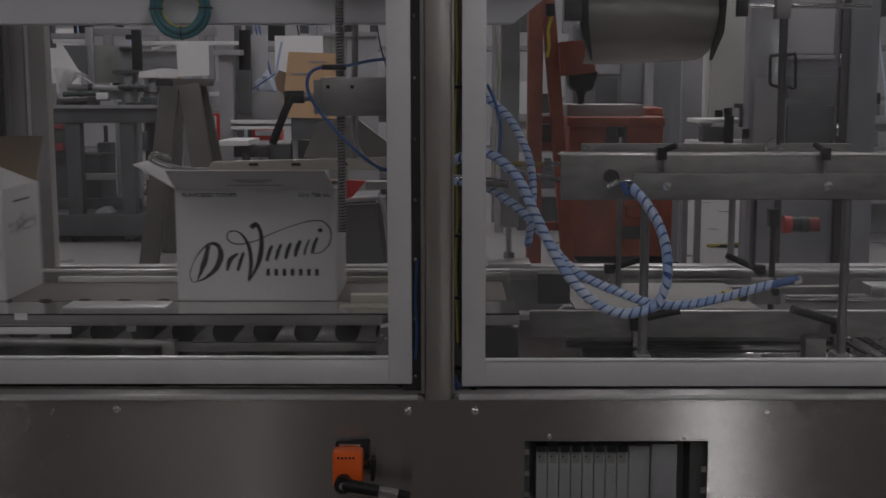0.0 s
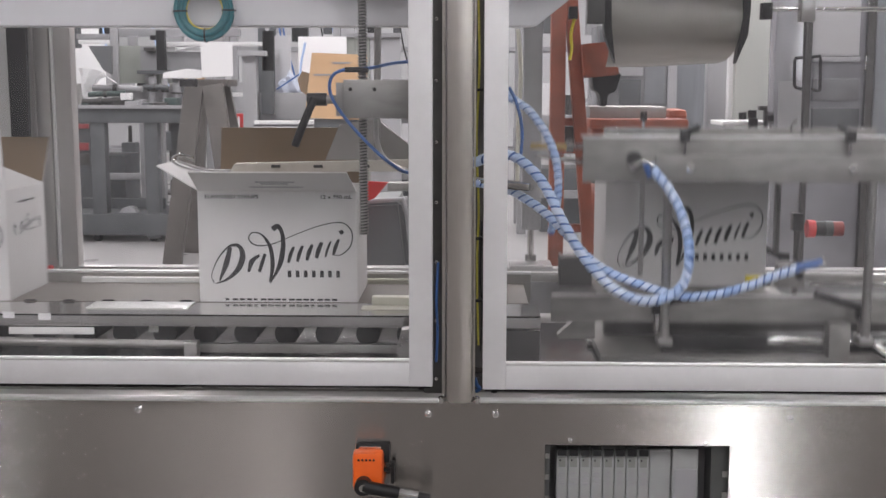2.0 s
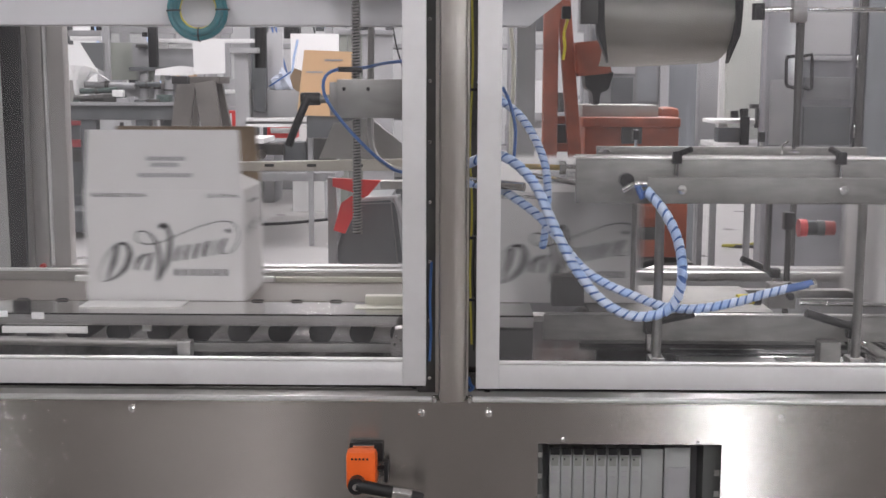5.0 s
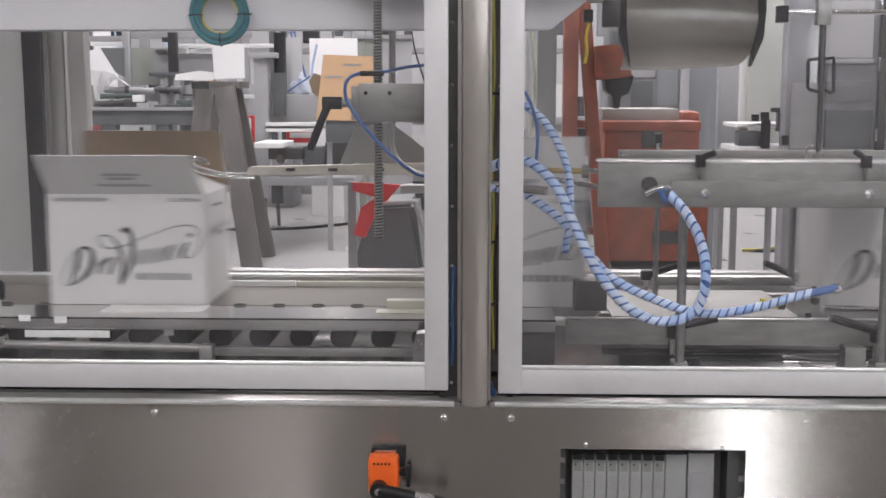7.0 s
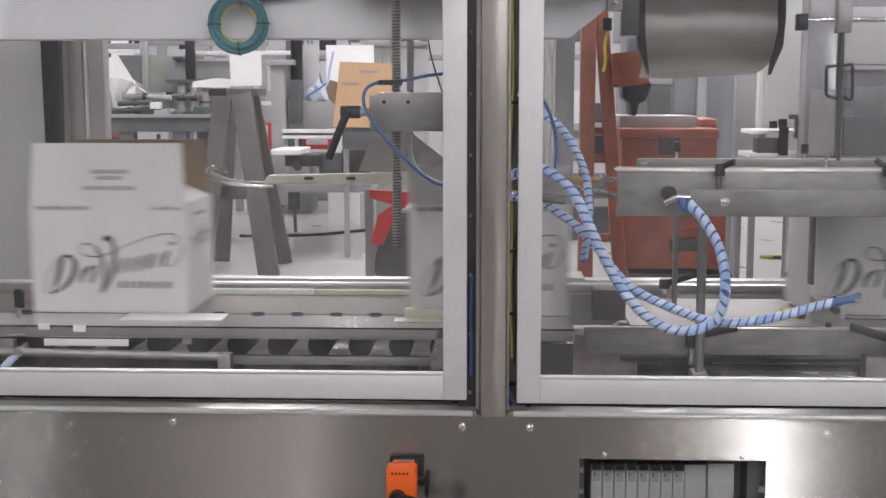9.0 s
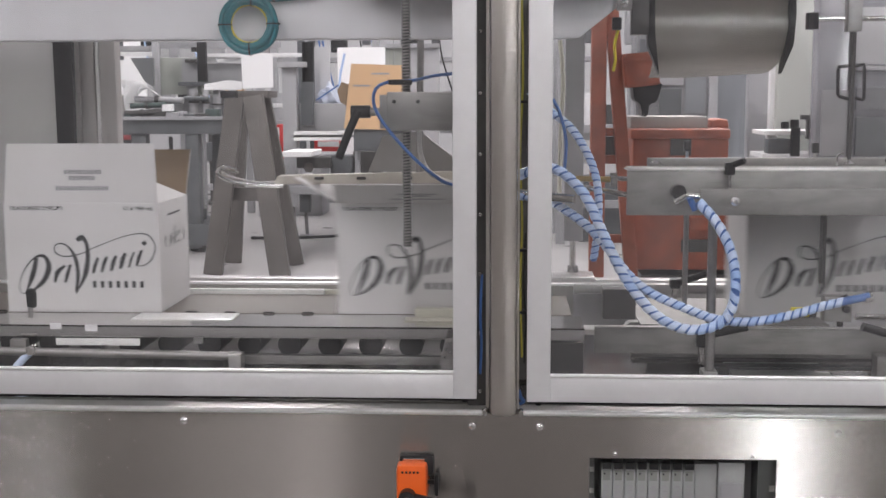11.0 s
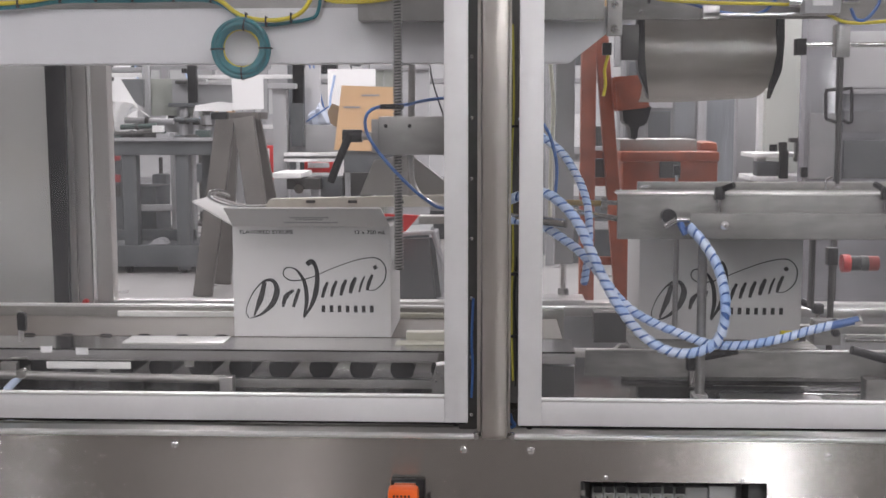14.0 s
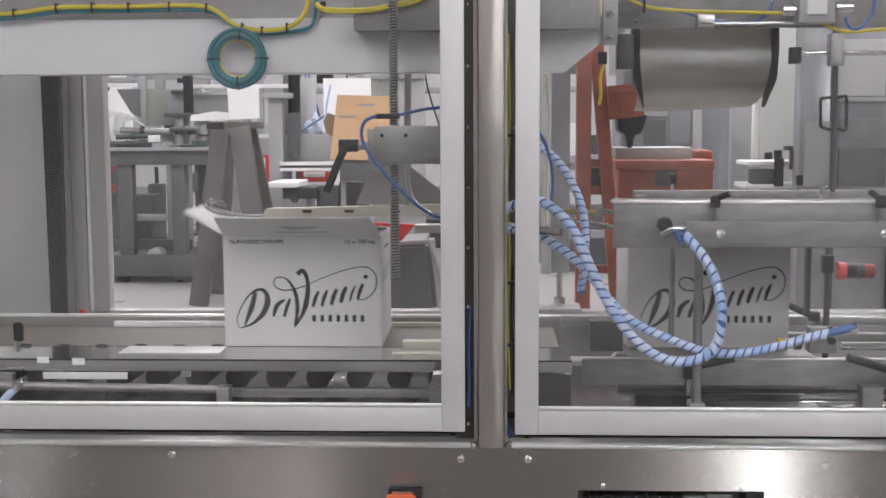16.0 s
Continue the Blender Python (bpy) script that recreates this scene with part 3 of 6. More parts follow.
# flap folding plough above the conveyor
plough = thing("flap_plough", (-0.437, 2.850, 0.950), "bent steel rods and a white rail that fold carton flaps", "guide")
part("rail", prism([(-0.559, 0.942), (-0.548, 0.962), (-0.118, 0.972), (-0.118, 0.945)], 2.78, 2.82, bevel=0.002), BEIGE, plough)
for x in (-0.46, -0.36, -0.25):
    part("rail_clip", block(x, x + 0.022, 2.776, 2.7795, 0.953, 0.960, 0.001), DARK, plough)
part("rod", sweep([(-0.531, 2.760, 0.939), (-0.599, 2.760, 0.942), (-0.652, 2.760, 0.950), (-0.684, 2.760, 0.964), (-0.689, 2.770, 0.976), (-0.675, 2.790, 0.982), (-0.655, 2.810, 0.974)], 0.0042, 8, n=40), POLISHED, plough)
part("rod", sweep([(-0.537, 2.790, 0.945), (-0.605, 2.790, 0.946), (-0.652, 2.790, 0.956), (-0.683, 2.790, 0.968), (-0.675, 2.800, 0.976), (-0.652, 2.820, 0.967)], 0.0036, 8, n=40), DULL, plough)
part("hanger", rod((-0.213, 2.800, 0.960), (-0.208, 2.800, 1.293), 0.008), DULL, plough)
part("shoe", prism([(-0.342, 0.967), (-0.306, 1.052), (-0.217, 1.065), (-0.121, 0.990), (-0.121, 0.967)], 2.86, 2.88), DULL, plough)

# ---------------------------------------------------------------- conveyor
conv = thing("case_conveyor", (0, 2.84, panel_top), "stainless case conveyor with dark rollers and side rails", "conveyor")
x_in, x_out = -6.8, 0.164
fz = 0.619
bm = block(x_in, x_out, 2.545, CASE_Y - 0.004, BELT_Z - 0.004, BELT_Z - 0.001)
block(x_in, x_out, 2.545, 2.549, fz, BELT_Z - 0.001, bm=bm)
part("front_rail", bm, GLOSSY_RAIL, conv, flat=True)
part("belt", block(x_in, x_out - 0.02, CASE_Y, CASE_Y + CASE_D + 0.02, BELT_Z - 0.02, BELT_Z), BELTMAT, conv)
rear_y = CASE_Y + CASE_D + 0.035
part("rear_rail", block(x_in, x_out, rear_y, rear_y + 0.02, BELT_Z - 0.07, BELT_Z + 0.022, 0.002), CHUTE, conv)
# pale cap for the highlight along the rear rail
part("rear_cap", block(x_in, x_out, rear_y - 0.001, rear_y + 0.021, BELT_Z + 0.0225, BELT_Z + 0.028, 0.001), BRIGHT, conv)
part("rear_guide", block(-0.984, -0.472, rear_y - 0.02, rear_y - 0.001, BELT_Z - 0.002, BELT_Z + 0.013, 0.002), PALE_PLATE, conv, "white plastic guide strip")
part("rear_guide", block(-0.470, -0.070, rear_y - 0.02, rear_y - 0.001, BELT_Z - 0.002, BELT_Z + 0.012, 0.002), CREAM, conv)
# strips left out at the stop, where the halted case greys the rail
part("slide_strip", block(-0.86, -0.628, 2.612, 2.694, BELT_Z - 0.0005, BELT_Z + 0.0012, 0.0005), PALE_PLATE, conv, "white plastic slide strip")
part("slide_strip", block(-0.236, -0.070, 2.612, 2.659, BELT_Z - 0.0005, BELT_Z + 0.0012, 0.0005), CREAM, conv)
part("lower_rail", block(-0.60, -0.10, 2.556, 2.572, 0.558, 0.578, 0.002), PLATE, conv)
part("under_plate", block(-1.004, -0.815, 2.53, 2.534, 0.603, 0.6185, 0.001), PALE_PLATE, conv, "pale plate under the rail")
part("sensor_bracket", block(-0.708, -0.688, 2.58, 2.59, 0.598, 0.613, 0.001), PALE_PLATE, conv)
part("air_cylinder", rod((-1.084, 2.50, 0.560), (-1.046, 2.50, 0.598), 0.0085, 14), HOSE_PALE, conv, "pale blue air cylinder")
part("cylinder_pin", rod((-1.046, 2.49, 0.598), (-1.046, 2.51, 0.598), 0.011, 14), POLISHED, conv)
part("cylinder_bracket", block(-1.10, -1.064, 2.51, 2.53, 0.585, 0.619, 0.002), DULL, conv)
part("front_guide", block(-0.215, -0.058, 2.66, 2.69, BELT_Z, BELT_Z + 0.02, 0.002), CREAM, conv)
roller = part("roller", rod((-1.5, 2.60, fz - 0.026), (-1.5, 2.98, fz - 0.026), 0.027, 18), BLACK, conv)
for i in range(1, 17):
    twin(roller, conv, (i * 0.0915, 0, 0))
# added pale plate that brightens the gaps between the rollers
part("back_skirt", block(-1.85, x_out, 3.05, 3.06, fz - 0.09, BELT_Z - 0.075), BRIGHT, conv)
spacer = part("roller_spacer", block(-1.4695, -1.4385, 2.603, 2.612, fz - 0.012, fz - 0.002, 0.001), SHEET, conv)
for i in range(1, 17):
    twin(spacer, conv, (i * 0.0915, 0, 0))
clip = part("clip", prism([(-1.40, BELT_Z), (-1.394, BELT_Z + 0.0038), (-1.374, BELT_Z + 0.0038), (-1.368, BELT_Z)], 2.7005, 2.7038), BLACK, conv)
for i in range(1, 16):
    twin(clip, conv, (i * 0.0915, 0, 0))
part("drip_tray", block(-1.85, x_out, 2.365, 3.1, panel_top - 0.0095, panel_top - 0.006), TRAY, conv)
part("tie_bar", rod((-1.164, 2.500, 0.596), (-0.595, 2.500, 0.588), 0.0095, 12), DULL, conv)
part("bar_end", block(-0.607, -0.579, 2.485, 2.52, 0.560, 0.595, 0.002), SHEET, conv)
part("end_bracket", prism([(-0.146, 0.593), (-0.136, 0.631), (-0.095, 0.636), (-0.095, 0.572), (-0.143, 0.572)], 2.46, 2.50, bevel=0.001), PLATE, conv)
for q in ((-0.133, 2.459, 0.616), (-0.136, 2.459, 0.599), (-0.124, 2.459, 0.609)):
    screw(q, 0.003, conv)
part("sticker", block(-1.021, -0.995, 2.5435, 2.5447, 0.636, 0.650), WHITE, conv, "small printed sticker")
part("sticker", block(-0.942, -0.914, 2.5435, 2.5447, 0.632, 0.647), WHITE, conv, "small printed sticker")
part("stop_finger", prism([(-1.079, 0.682), (-1.061, 0.680), (-1.060, 0.716), (-1.068, 0.724), (-1.080, 0.722)], 2.56, 2.575, bevel=0.002), BLACK, conv)
part("stop_stem", rod((-1.074, 2.567, 0.657), (-1.073, 2.567, 0.682), 0.006, 10), SHEET, conv)
part("end_block", block(x_out - 0.10, x_out, 2.56, 2.66, BELT_Z - 0.115, BELT_Z - 0.035, 0.003), DARK, conv)

# ---------------------------------------------------------------- rear frame of the machine
rear = thing("rear_guard_frame", (0, 3.42, panel_top), "stainless rear guard frame with clear sheets", "frame")
part("bottom_rail", block(-1.9, 1.9, 3.40, 3.45, 0.552, 0.620, 0.003), SHEET, rear)
part("post", block(-1.267, -1.235, 3.38, 3.44, panel_top, 2.1, 0.004), FRAMEPOST, rear)
part("post", block(-1.234, -1.193, 3.384, 3.44, panel_top, 2.1, 0.004), FRAMEPOST, rear)
part("post", block(-1.186, -1.136, 3.40, 3.45, panel_top, 2.1, 0.004), FRAMEPOST, rear)
part("edge_strip", block(-1.189, -1.183, 3.385, 3.40, 0.623, 2.1), WHITE, rear, "pale sealing edge")
part("door_gap", prism([(-1.281, panel_top), (-1.239, panel_top), (-1.231, 1.293), (-1.217, 2.1), (-1.275, 2.1), (-1.285, 1.293)], 3.315, 3.335), RUBBER, rear, "black rubber door gasket")
part("post", block(0.155, 0.208, 3.34, 3.40, 0.739, 2.1, 0.004), GREY, rear)
lf = Vector((0.181, 3.360, 0.636))
part("levelling_stem", rod(lf, lf + Vector((0, 0, 0.12)), 0.009, 12), POLISHED, rear)
part("levelling_nut", rod(lf + Vector((0, 0, 0.012)), lf + Vector((0, 0, 0.03)), 0.018, 6), POLISHED, rear)
part("levelling_plate", block(lf.x - 0.06, lf.x + 0.06, 3.3, 3.42, lf.z - 0.004, lf.z + 0.006, 0.002), SHEET, rear)
part("indicator", rod((-1.207, 3.370, 0.620), Vector((-1.207, 3.370, 0.620)) + Vector((0, -0.012, 0)), 0.009, 12), RED, rear, "small red indicator cap")
side = solo("side_sheet", block(-1.957, -1.277, 3.34, 3.36, panel_top, 2.1), SIDE, "bare stainless side sheet inside the machine", "sheet")
part("top_rail", block(-1.9, 1.9, 3.39, 3.44, 2.1, 2.15, 0.004), SHEET, rear)

# ---------------------------------------------------------------- fixed parts on the lift side
chute = thing("film_chute", (0.481, 2.800, 1.288), "curved polished stainless chute with dark side plates", "chute")
cx0, cx1 = 0.329, 0.629
bm = bmesh.new()
prof = [(2.78, 1.42), (2.775, 1.364), (2.765, 1.312), (2.772, 1.261), (2.80, 1.230), (2.85, 1.204), (2.90, 1.194)]
prof = [(q.y, q.z) for q in smooth_path([(0, a, b) for a, b in prof], 24)]
rows_v = []
for i, (y, z) in enumerate(prof):
    k = max(0.0, (i - 14) / 10)
    rows_v.append([bm.verts.new((cx0 + 0.004 * k + (cx1 - cx0 - 0.030 * k) * j / 16, y + 0.0006 * math.sin(j * 0.5 + i * 0.3), z + 0.0045 * k * math.sin(j * 0.22 + 4))) for j in range(17)])
for a, b in zip(rows_v, rows_v[1:]):
    for j in range(16):
        bm.faces.new((a[j], a[j + 1], b[j + 1], b[j]))
bmesh.ops.solidify(bm, geom=bm.faces[:], thickness=0.002)
part("sheet", bm, CHUTE, chute, "bent mirror-like steel sheet")
for x, s in ((cx0, -1), (cx1, 1)):
    o = [(x + s * 0.001, 1.42), (x + s * 0.016, 1.42), (x + s * 0.018, 1.325), (x + s * 0.014, 1.260), (x - s * 0.012, 1.196), (x - s * 0.002, 1.286)]
    part("hanger", block(x - 0.006, x + 0.006, 2.80, 2.82, 1.40, 2.1), DULL, chute)
    part("side_plate", prism(o if s > 0 else o[::-1], 2.765, 2.80), BLACK, chute)
gantry = thing("upper_carriage", (0.461, 2.660, 1.380), "steel carriage plate with valves and cables above the lift", "carriage")
part("plate", block(0.253, 1.4, 2.66, 2.672, 1.368, 1.368 + 0.13, 0.002), BAR, gantry)
part("hanger", block(0.228, 0.260, 2.59, 2.615, 1.329, 1.45, 0.002), PLATE, gantry)
for q in ((0.243, 2.590, 1.394), (0.243, 2.590, 1.343)):
    screw(q, 0.008, gantry)
screw((0.308, 2.660, 1.385), 0.005, gantry)
part("link", block(0.263, 0.300, 2.63, 2.66, 1.279, 1.355, 0.002), DARK, gantry)
part("guide_rod", rod((0.662, 2.660, 1.312), (0.941, 2.660, 1.311), 0.0055, 12), POLISHED, gantry)
part("rod_clamp", block(0.645, 0.667, 2.645, 2.675, 1.289, 1.325, 0.002), BLACK, gantry)
part("rod_block", block(0.729, 0.760, 2.645, 2.675, 1.284, 1.354, 0.002), PLATE, gantry)
part("rod_down", rod((0.744, 2.660, 1.284), (0.747, 2.660, 1.006), 0.0045, 10), DARK, gantry)
vx0, vx1 = 0.642, 0.718
part("valve", block(vx0, vx1, 2.575, 2.62, 1.372, 1.372 + 0.075, 0.003), MIDGREY, gantry, "pale air valve body")
part("valve_face", block(vx0 + 0.016, vx1 - 0.018, 2.5715, 2.5755, 1.388, 1.388 + 0.04, 0.002), WHITE, gantry)
part("valve_port", rod((0.613, 2.600, 1.400), (0.647, 2.600, 1.400), 0.012, 12), POLISHED, gantry)
part("valve_port", rod((0.724, 2.600, 1.404), (0.760, 2.600, 1.404), 0.010, 12), POLISHED, gantry)
part("strap", block(0.443, 0.726, 2.62, 2.65, 1.373, 1.378), SHEET, gantry)
part("bracket", block(0.436, 0.472, 2.62, 2.65, 1.366, 1.394, 0.001), SHEET, gantry)
carr_cable = thing("carriage_cables", (0.454, 2.620, 1.407), "yellow and blue cables along the carriage plate", "cable")
part("cable", sweep([(0.271, 2.620, 1.444), (0.295, 2.620, 1.424), (0.344, 2.620, 1.408), (0.454, 2.620, 1.400), (0.599, 2.620, 1.396), (0.675, 2.630, 1.388), (0.751, 2.640, 1.358), (0.848, 2.640, 1.361), (0.932, 2.640, 1.363)], 0.0038, 8, n=50), YELLOW, carr_cable)
part("cable", sweep([(0.259, 2.630, 1.452), (0.309, 2.630, 1.418), (0.395, 2.630, 1.403), (0.480, 2.630, 1.380), (0.554, 2.630, 1.377), (0.589, 2.630, 1.401), (0.607, 2.630, 1.443)], 0.0036, 8, n=40), HOSE_BLUE, carr_cable)
part("cable", sweep([(0.797, 2.570, 1.435), (0.795, 2.570, 1.394), (0.772, 2.570, 1.361), (0.749, 2.570, 1.359), (0.737, 2.570, 1.382)], 0.0036, 8, n=30), HOSE_BLUE, carr_cable)
part("cable_tie", block(0.317, 0.322, 2.612, 2.635, 1.399, 1.433), BLACK, carr_cable)
dangle = thing("signal_cables", (0.231, 2.650, 1.246), "thin yellow cable tail hanging from a plug", "cable")
part("plug", block(0.223, 0.243, 2.64, 2.66, 1.290, 1.317, 0.002), BLACK, dangle)
part("cable", sweep([(0.236, 2.650, 1.290), (0.229, 2.650, 1.258), (0.231, 2.650, 1.227), (0.227, 2.650, 1.201)], 0.0035, 8, n=16), YELLOW, dangle)
post_cable = thing("post_cables", (0.028, 2.500, 1.065), "yellow and blue cables down behind the post", "cable")
part("cable", sweep([(0.024, 2.500, 1.347), (0.027, 2.500, 1.183), (0.022, 2.500, 1.029), (0.027, 2.500, 0.885), (0.024, 2.500, 0.751), (0.028, 2.500, 0.591)], 0.0024, 8, n=30), DULL_YELLOW, post_cable)
# added dark strip, keeps the gap beside the post from showing pale
part("channel", block(0.013, 0.051, 2.53, 2.545, panel_top, 1.75, 0.001), DARK, post_cable, "dark strip added to darken the gap behind the cables")
part("cable", sweep([(0.035, 2.515, 0.859), (0.031, 2.515, 0.748), (0.036, 2.515, 0.674), (0.033, 2.515, 0.575)], 0.0022, 8, n=20), BLACK, post_cable)
part("cable", sweep([(0.035, 2.515, 1.337), (0.032, 2.515, 1.207), (0.037, 2.515, 1.112), (0.033, 2.515, 1.028)], 0.0022, 8, n=20), DARK, post_cable)
for q in ((0.028, 2.505, 1.136), (0.029, 2.505, 0.823), (0.029, 2.505, 0.689)):
    part("cable_tie", block(q[0] - 0.011, q[0] + 0.012, 2.494, 2.53, q[2] - 0.003, q[2] + 0.003), BLACK, post_cable)
part("cable", sweep([(0.133, 3.200, 1.294), (0.142, 3.200, 1.189), (0.137, 3.200, 1.038), (0.135, 3.200, 0.854)], 0.006, 8, n=24), CREAM, post_cable)
part("cable", sweep([(0.086, 2.400, 1.142), (0.101, 2.400, 1.111), (0.113, 2.400, 1.057), (0.110, 2.400, 0.988)], 0.0034, 8, n=20), HOSE_BLUE, post_cable)
part("cable", sweep([(-0.0535, 2.306, 0.80), (-0.0565, 2.305, 0.72), (-0.0545, 2.305, 0.66), (-0.057, 2.306, 0.60)], 0.0026, 8, n=12), HOSE_BLUE, post_cable)
part("cable", sweep([(0.020, 2.335, 0.560), (0.024, 2.333, 0.546), (0.030, 2.333, 0.538), (0.022, 2.334, 0.532)], 0.004, 8, n=12), HOSE_BLUE, post_cable)
solo("support_rod", rod((0.001, 2.430, 0.953), (0.130, 2.360, 0.944), 0.0092, 14), POLISHED, "short polished steel rod", "rod")
gauge = thing("pressure_regulator", (0.901, 3.050, 0.781), "red and grey air regulator on a black holder", "regulator")
part("cap", rod((0.875, 3.050, 0.781), (0.894, 3.050, 0.781), 0.023, 18), RED, gauge)
part("ring", rod((0.894, 3.050, 0.781), (0.920, 3.050, 0.781), 0.019, 18), BLACK, gauge)
part("bowl", rod((0.920, 3.050, 0.781), (0.939, 3.050, 0.781), 0.021, 18), DARK, gauge)
part("cap", rod((0.939, 3.050, 0.781), (0.966, 3.050, 0.781), 0.019, 18), DULL_RED, gauge)
part("holder", block(0.837, 0.863, 3.04, 3.07, 0.776, 0.821, 0.002), BLACK, gauge)
part("stalk", rod((0.853, 3.06, BELT_Z - 0.1), (0.853, 3.060, 0.779), 0.008), DARK, gauge)
bed = thing("lift_bed", (0.6, 2.8, panel_top), "steel trays and dark channels under the lift", "machine bed")
part("tray", block(0.166, 1.6, 2.365, 3.05, panel_top - 0.0095, panel_top - 0.004), TRAY, bed)
part("channel", block(0.332, 1.6, 2.80, 2.84, 0.527, 0.596, 0.002), DARK, bed)
part("channel_lip", block(0.290, 1.6, 2.77, 2.80, 0.534, 0.542), BAR, bed)
part("bracket", prism([(0.210, 0.581), (0.274, 0.639), (0.294, 0.639), (0.295, 0.573), (0.211, 0.572)], 2.66, 2.69), BAR, bed)
part("foot_plate", block(0.491, 0.707, 2.52, 2.7, panel_top - 0.003, panel_top + 0.006, 0.002), SHEET, bed)
out = thing("outfeed_conveyor", (2.0, 2.85, BELT_Z - 0.1), "roller conveyor with bright steel rollers", "conveyor")
rx = 0.931
part("side_rail", block(1.06, 6.4, CASE_Y + CASE_D - 0.04, CASE_Y + CASE_D + 0.03, BELT_Z - 0.03, BELT_Z - 0.002, 0.002), SHEET, out)
part("side_rail", block(1.12, 6.4, CASE_Y - 0.04, CASE_Y + 0.03, BELT_Z - 0.03, BELT_Z - 0.002, 0.002), SHEET, out)
ro = part("roller", rod((rx - 0.015, 2.42, 0.564), (rx - 0.015, 2.75, 0.560), 0.017, 16), POLISHED, out)
for i in range(1, 80):
    twin(ro, out, (i * 0.065, 0, 0))
rr2 = thing("rear_side_rail", (0.8, 3.1, BELT_Z), "bright rear side rails beside the lift", "rail")
part("rail", block(x_out, 1.9, 3.10, 3.13, 0.630, 0.655, 0.003), SHEET, rr2)
part("rail", block(0.892, 1.9, 3.05, 3.08, 0.572, 0.595, 0.003), SHEET, rr2)
part("panel", block(0.597, 1.9, 3.16, 3.17, panel_top, 0.620), WALL, rr2)
part("panel", block(0.091, 0.424, 3.16, 3.17, panel_top, 0.620), GREY, rr2)
# two white plates, tilted up, fill the bright gap behind the lift
for a, b in ((0.428, 0.470), (0.473, 0.594)):
    bm = block(a, b, 3.06, 3.24, 0.5355, 0.5385)
    bmesh.ops.rotate(bm, verts=bm.verts, cent=(a, 3.06, 0.5355), matrix=Matrix.Rotation(radians(14), 3, "X"))
    part("floor_sheet", bm, PALE_PLATE, rr2, "tilted white plate filling the bright gap behind the lift")

# ---------------------------------------------------------------- lift (drawn at its low place)
UP = 0.316     # height at which its lower parts are known
lift = thing("case_lift", (0.527, 2.600, 0.634), "stainless case lift with clamp bars, knobs and platform", "lift")


def low(p):
    return Vector(p) - Vector((0, 0, UP))


bx1 = 0.940
part("clamp_bar", block(0.240, bx1, 2.43, 2.445, 0.905, 0.9955, 0.0015), BAR, lift)
part("bar_lip", block(0.239, bx1, 2.428, 2.50, 0.996, 0.9985, 0.0008), SHEET, lift)
part("front_bar", block(0.384, bx1, 2.404, 2.418, 0.909, 0.961, 0.0015), BAR, lift)
for x in (0.46, 0.79):
    part("spacer", rod((x, 2.417, 0.935), (x, 2.431, 0.935), 0.012, 12), DARK, lift)
part("rear_bar", block(0.318, bx1, 2.75, 2.77, 0.986, 1.005, 0.0015), BAR, lift)
part("cross_plate", block(0.267, bx1, 2.47, 2.75, 0.995 - 0.012, 0.995 - 0.008), BAR, lift)


def clamp_knob(x_at, tip, base_z):
    k = part("knob", block(x_at.x - 0.0095, x_at.x + 0.0095, x_at.y - 0.01, x_at.y + 0.01, x_at.z - 0.012, x_at.z + 0.014, 0.003), BLACK, lift, "black lever knob")
    part("lever", rod((x_at.x, x_at.y, x_at.z + 0.006), tip, 0.0065, 10), BLACK, k)
    part("stem", rod((x_at.x, x_at.y, x_at.z - 0.012), (x_at.x, x_at.y, base_z), 0.004, 10), POLISHED, k)


clamp_knob(Vector((0.444, 2.420, 1.000)), (0.469, 2.400, 1.019), 0.963)
clamp_knob(Vector((0.777, 2.420, 0.999)), (0.760, 2.440, 1.019), 0.960)
for q in ((0.453, 2.404, 0.936), (0.780, 2.404, 0.936)):
    screw(q, 0.0095, lift, SCREW)
for q in ((0.411, 2.780, 1.027), (0.703, 2.780, 1.023)):
    q = Vector(q)
    k = part("knob", block(q.x - 0.008, q.x + 0.008, q.y - 0.008, q.y + 0.008, q.z - 0.008, q.z + 0.016, 0.003), BLACK, lift)
    part("stem", rod((q.x, q.y, q.z - 0.008), (q.x, q.y, q.z - 0.04), 0.0035, 8), POLISHED, k)
for q in ((0.317, 2.600, 1.001), (0.730, 2.600, 1.000)):
    q = Vector(q)
    part("dome_nut", rod(q, q + Vector((0, 0, 0.006)), 0.014, 14, r2=0.008), POLISHED, lift)
part("wire_hook", sweep([(0.691, 2.550, 1.000), (0.692, 2.550, 1.020), (0.704, 2.550, 1.027)], 0.003, 6, n=8), POLISHED, lift)
fit_at = Vector((0.342, 2.420, 0.954))
part("fitting_knob", rod(fit_at + Vector((0, 0.01, 0)), fit_at + Vector((0, -0.012, 0)), 0.015, 16), BLACK, lift)
part("fitting", rod((0.333, 2.405, 0.934), (0.355, 2.400, 0.948), 0.0065, 12), POLISHED, lift)
part("fitting", rod((0.355, 2.400, 0.948), (0.381, 2.400, 0.947), 0.0065, 12), POLISHED, lift)
part("elbow", rod((0.361, 2.395, 0.944), (0.373, 2.395, 0.919), 0.0068, 12), HOSE_BLUE, lift)
# guide rods
rz1 = 0.912
for q, q2 in (((0.413, 2.420, 0.905), (0.419, 2.420, 0.573)), ((0.826, 2.420, 0.905), (0.837, 2.420, 0.575))):
    part("guide_rod", rod((q[0], 2.42, rz1), (q[0], 2.42, q2[2]), 0.0095, 14), PLATE, lift)
    part("rod_foot", block(q[0] - 0.016, q[0] + 0.016, 2.405, 2.45, q2[2] - 0.004, q2[2] + 0.012, 0.004), PLATE, lift)
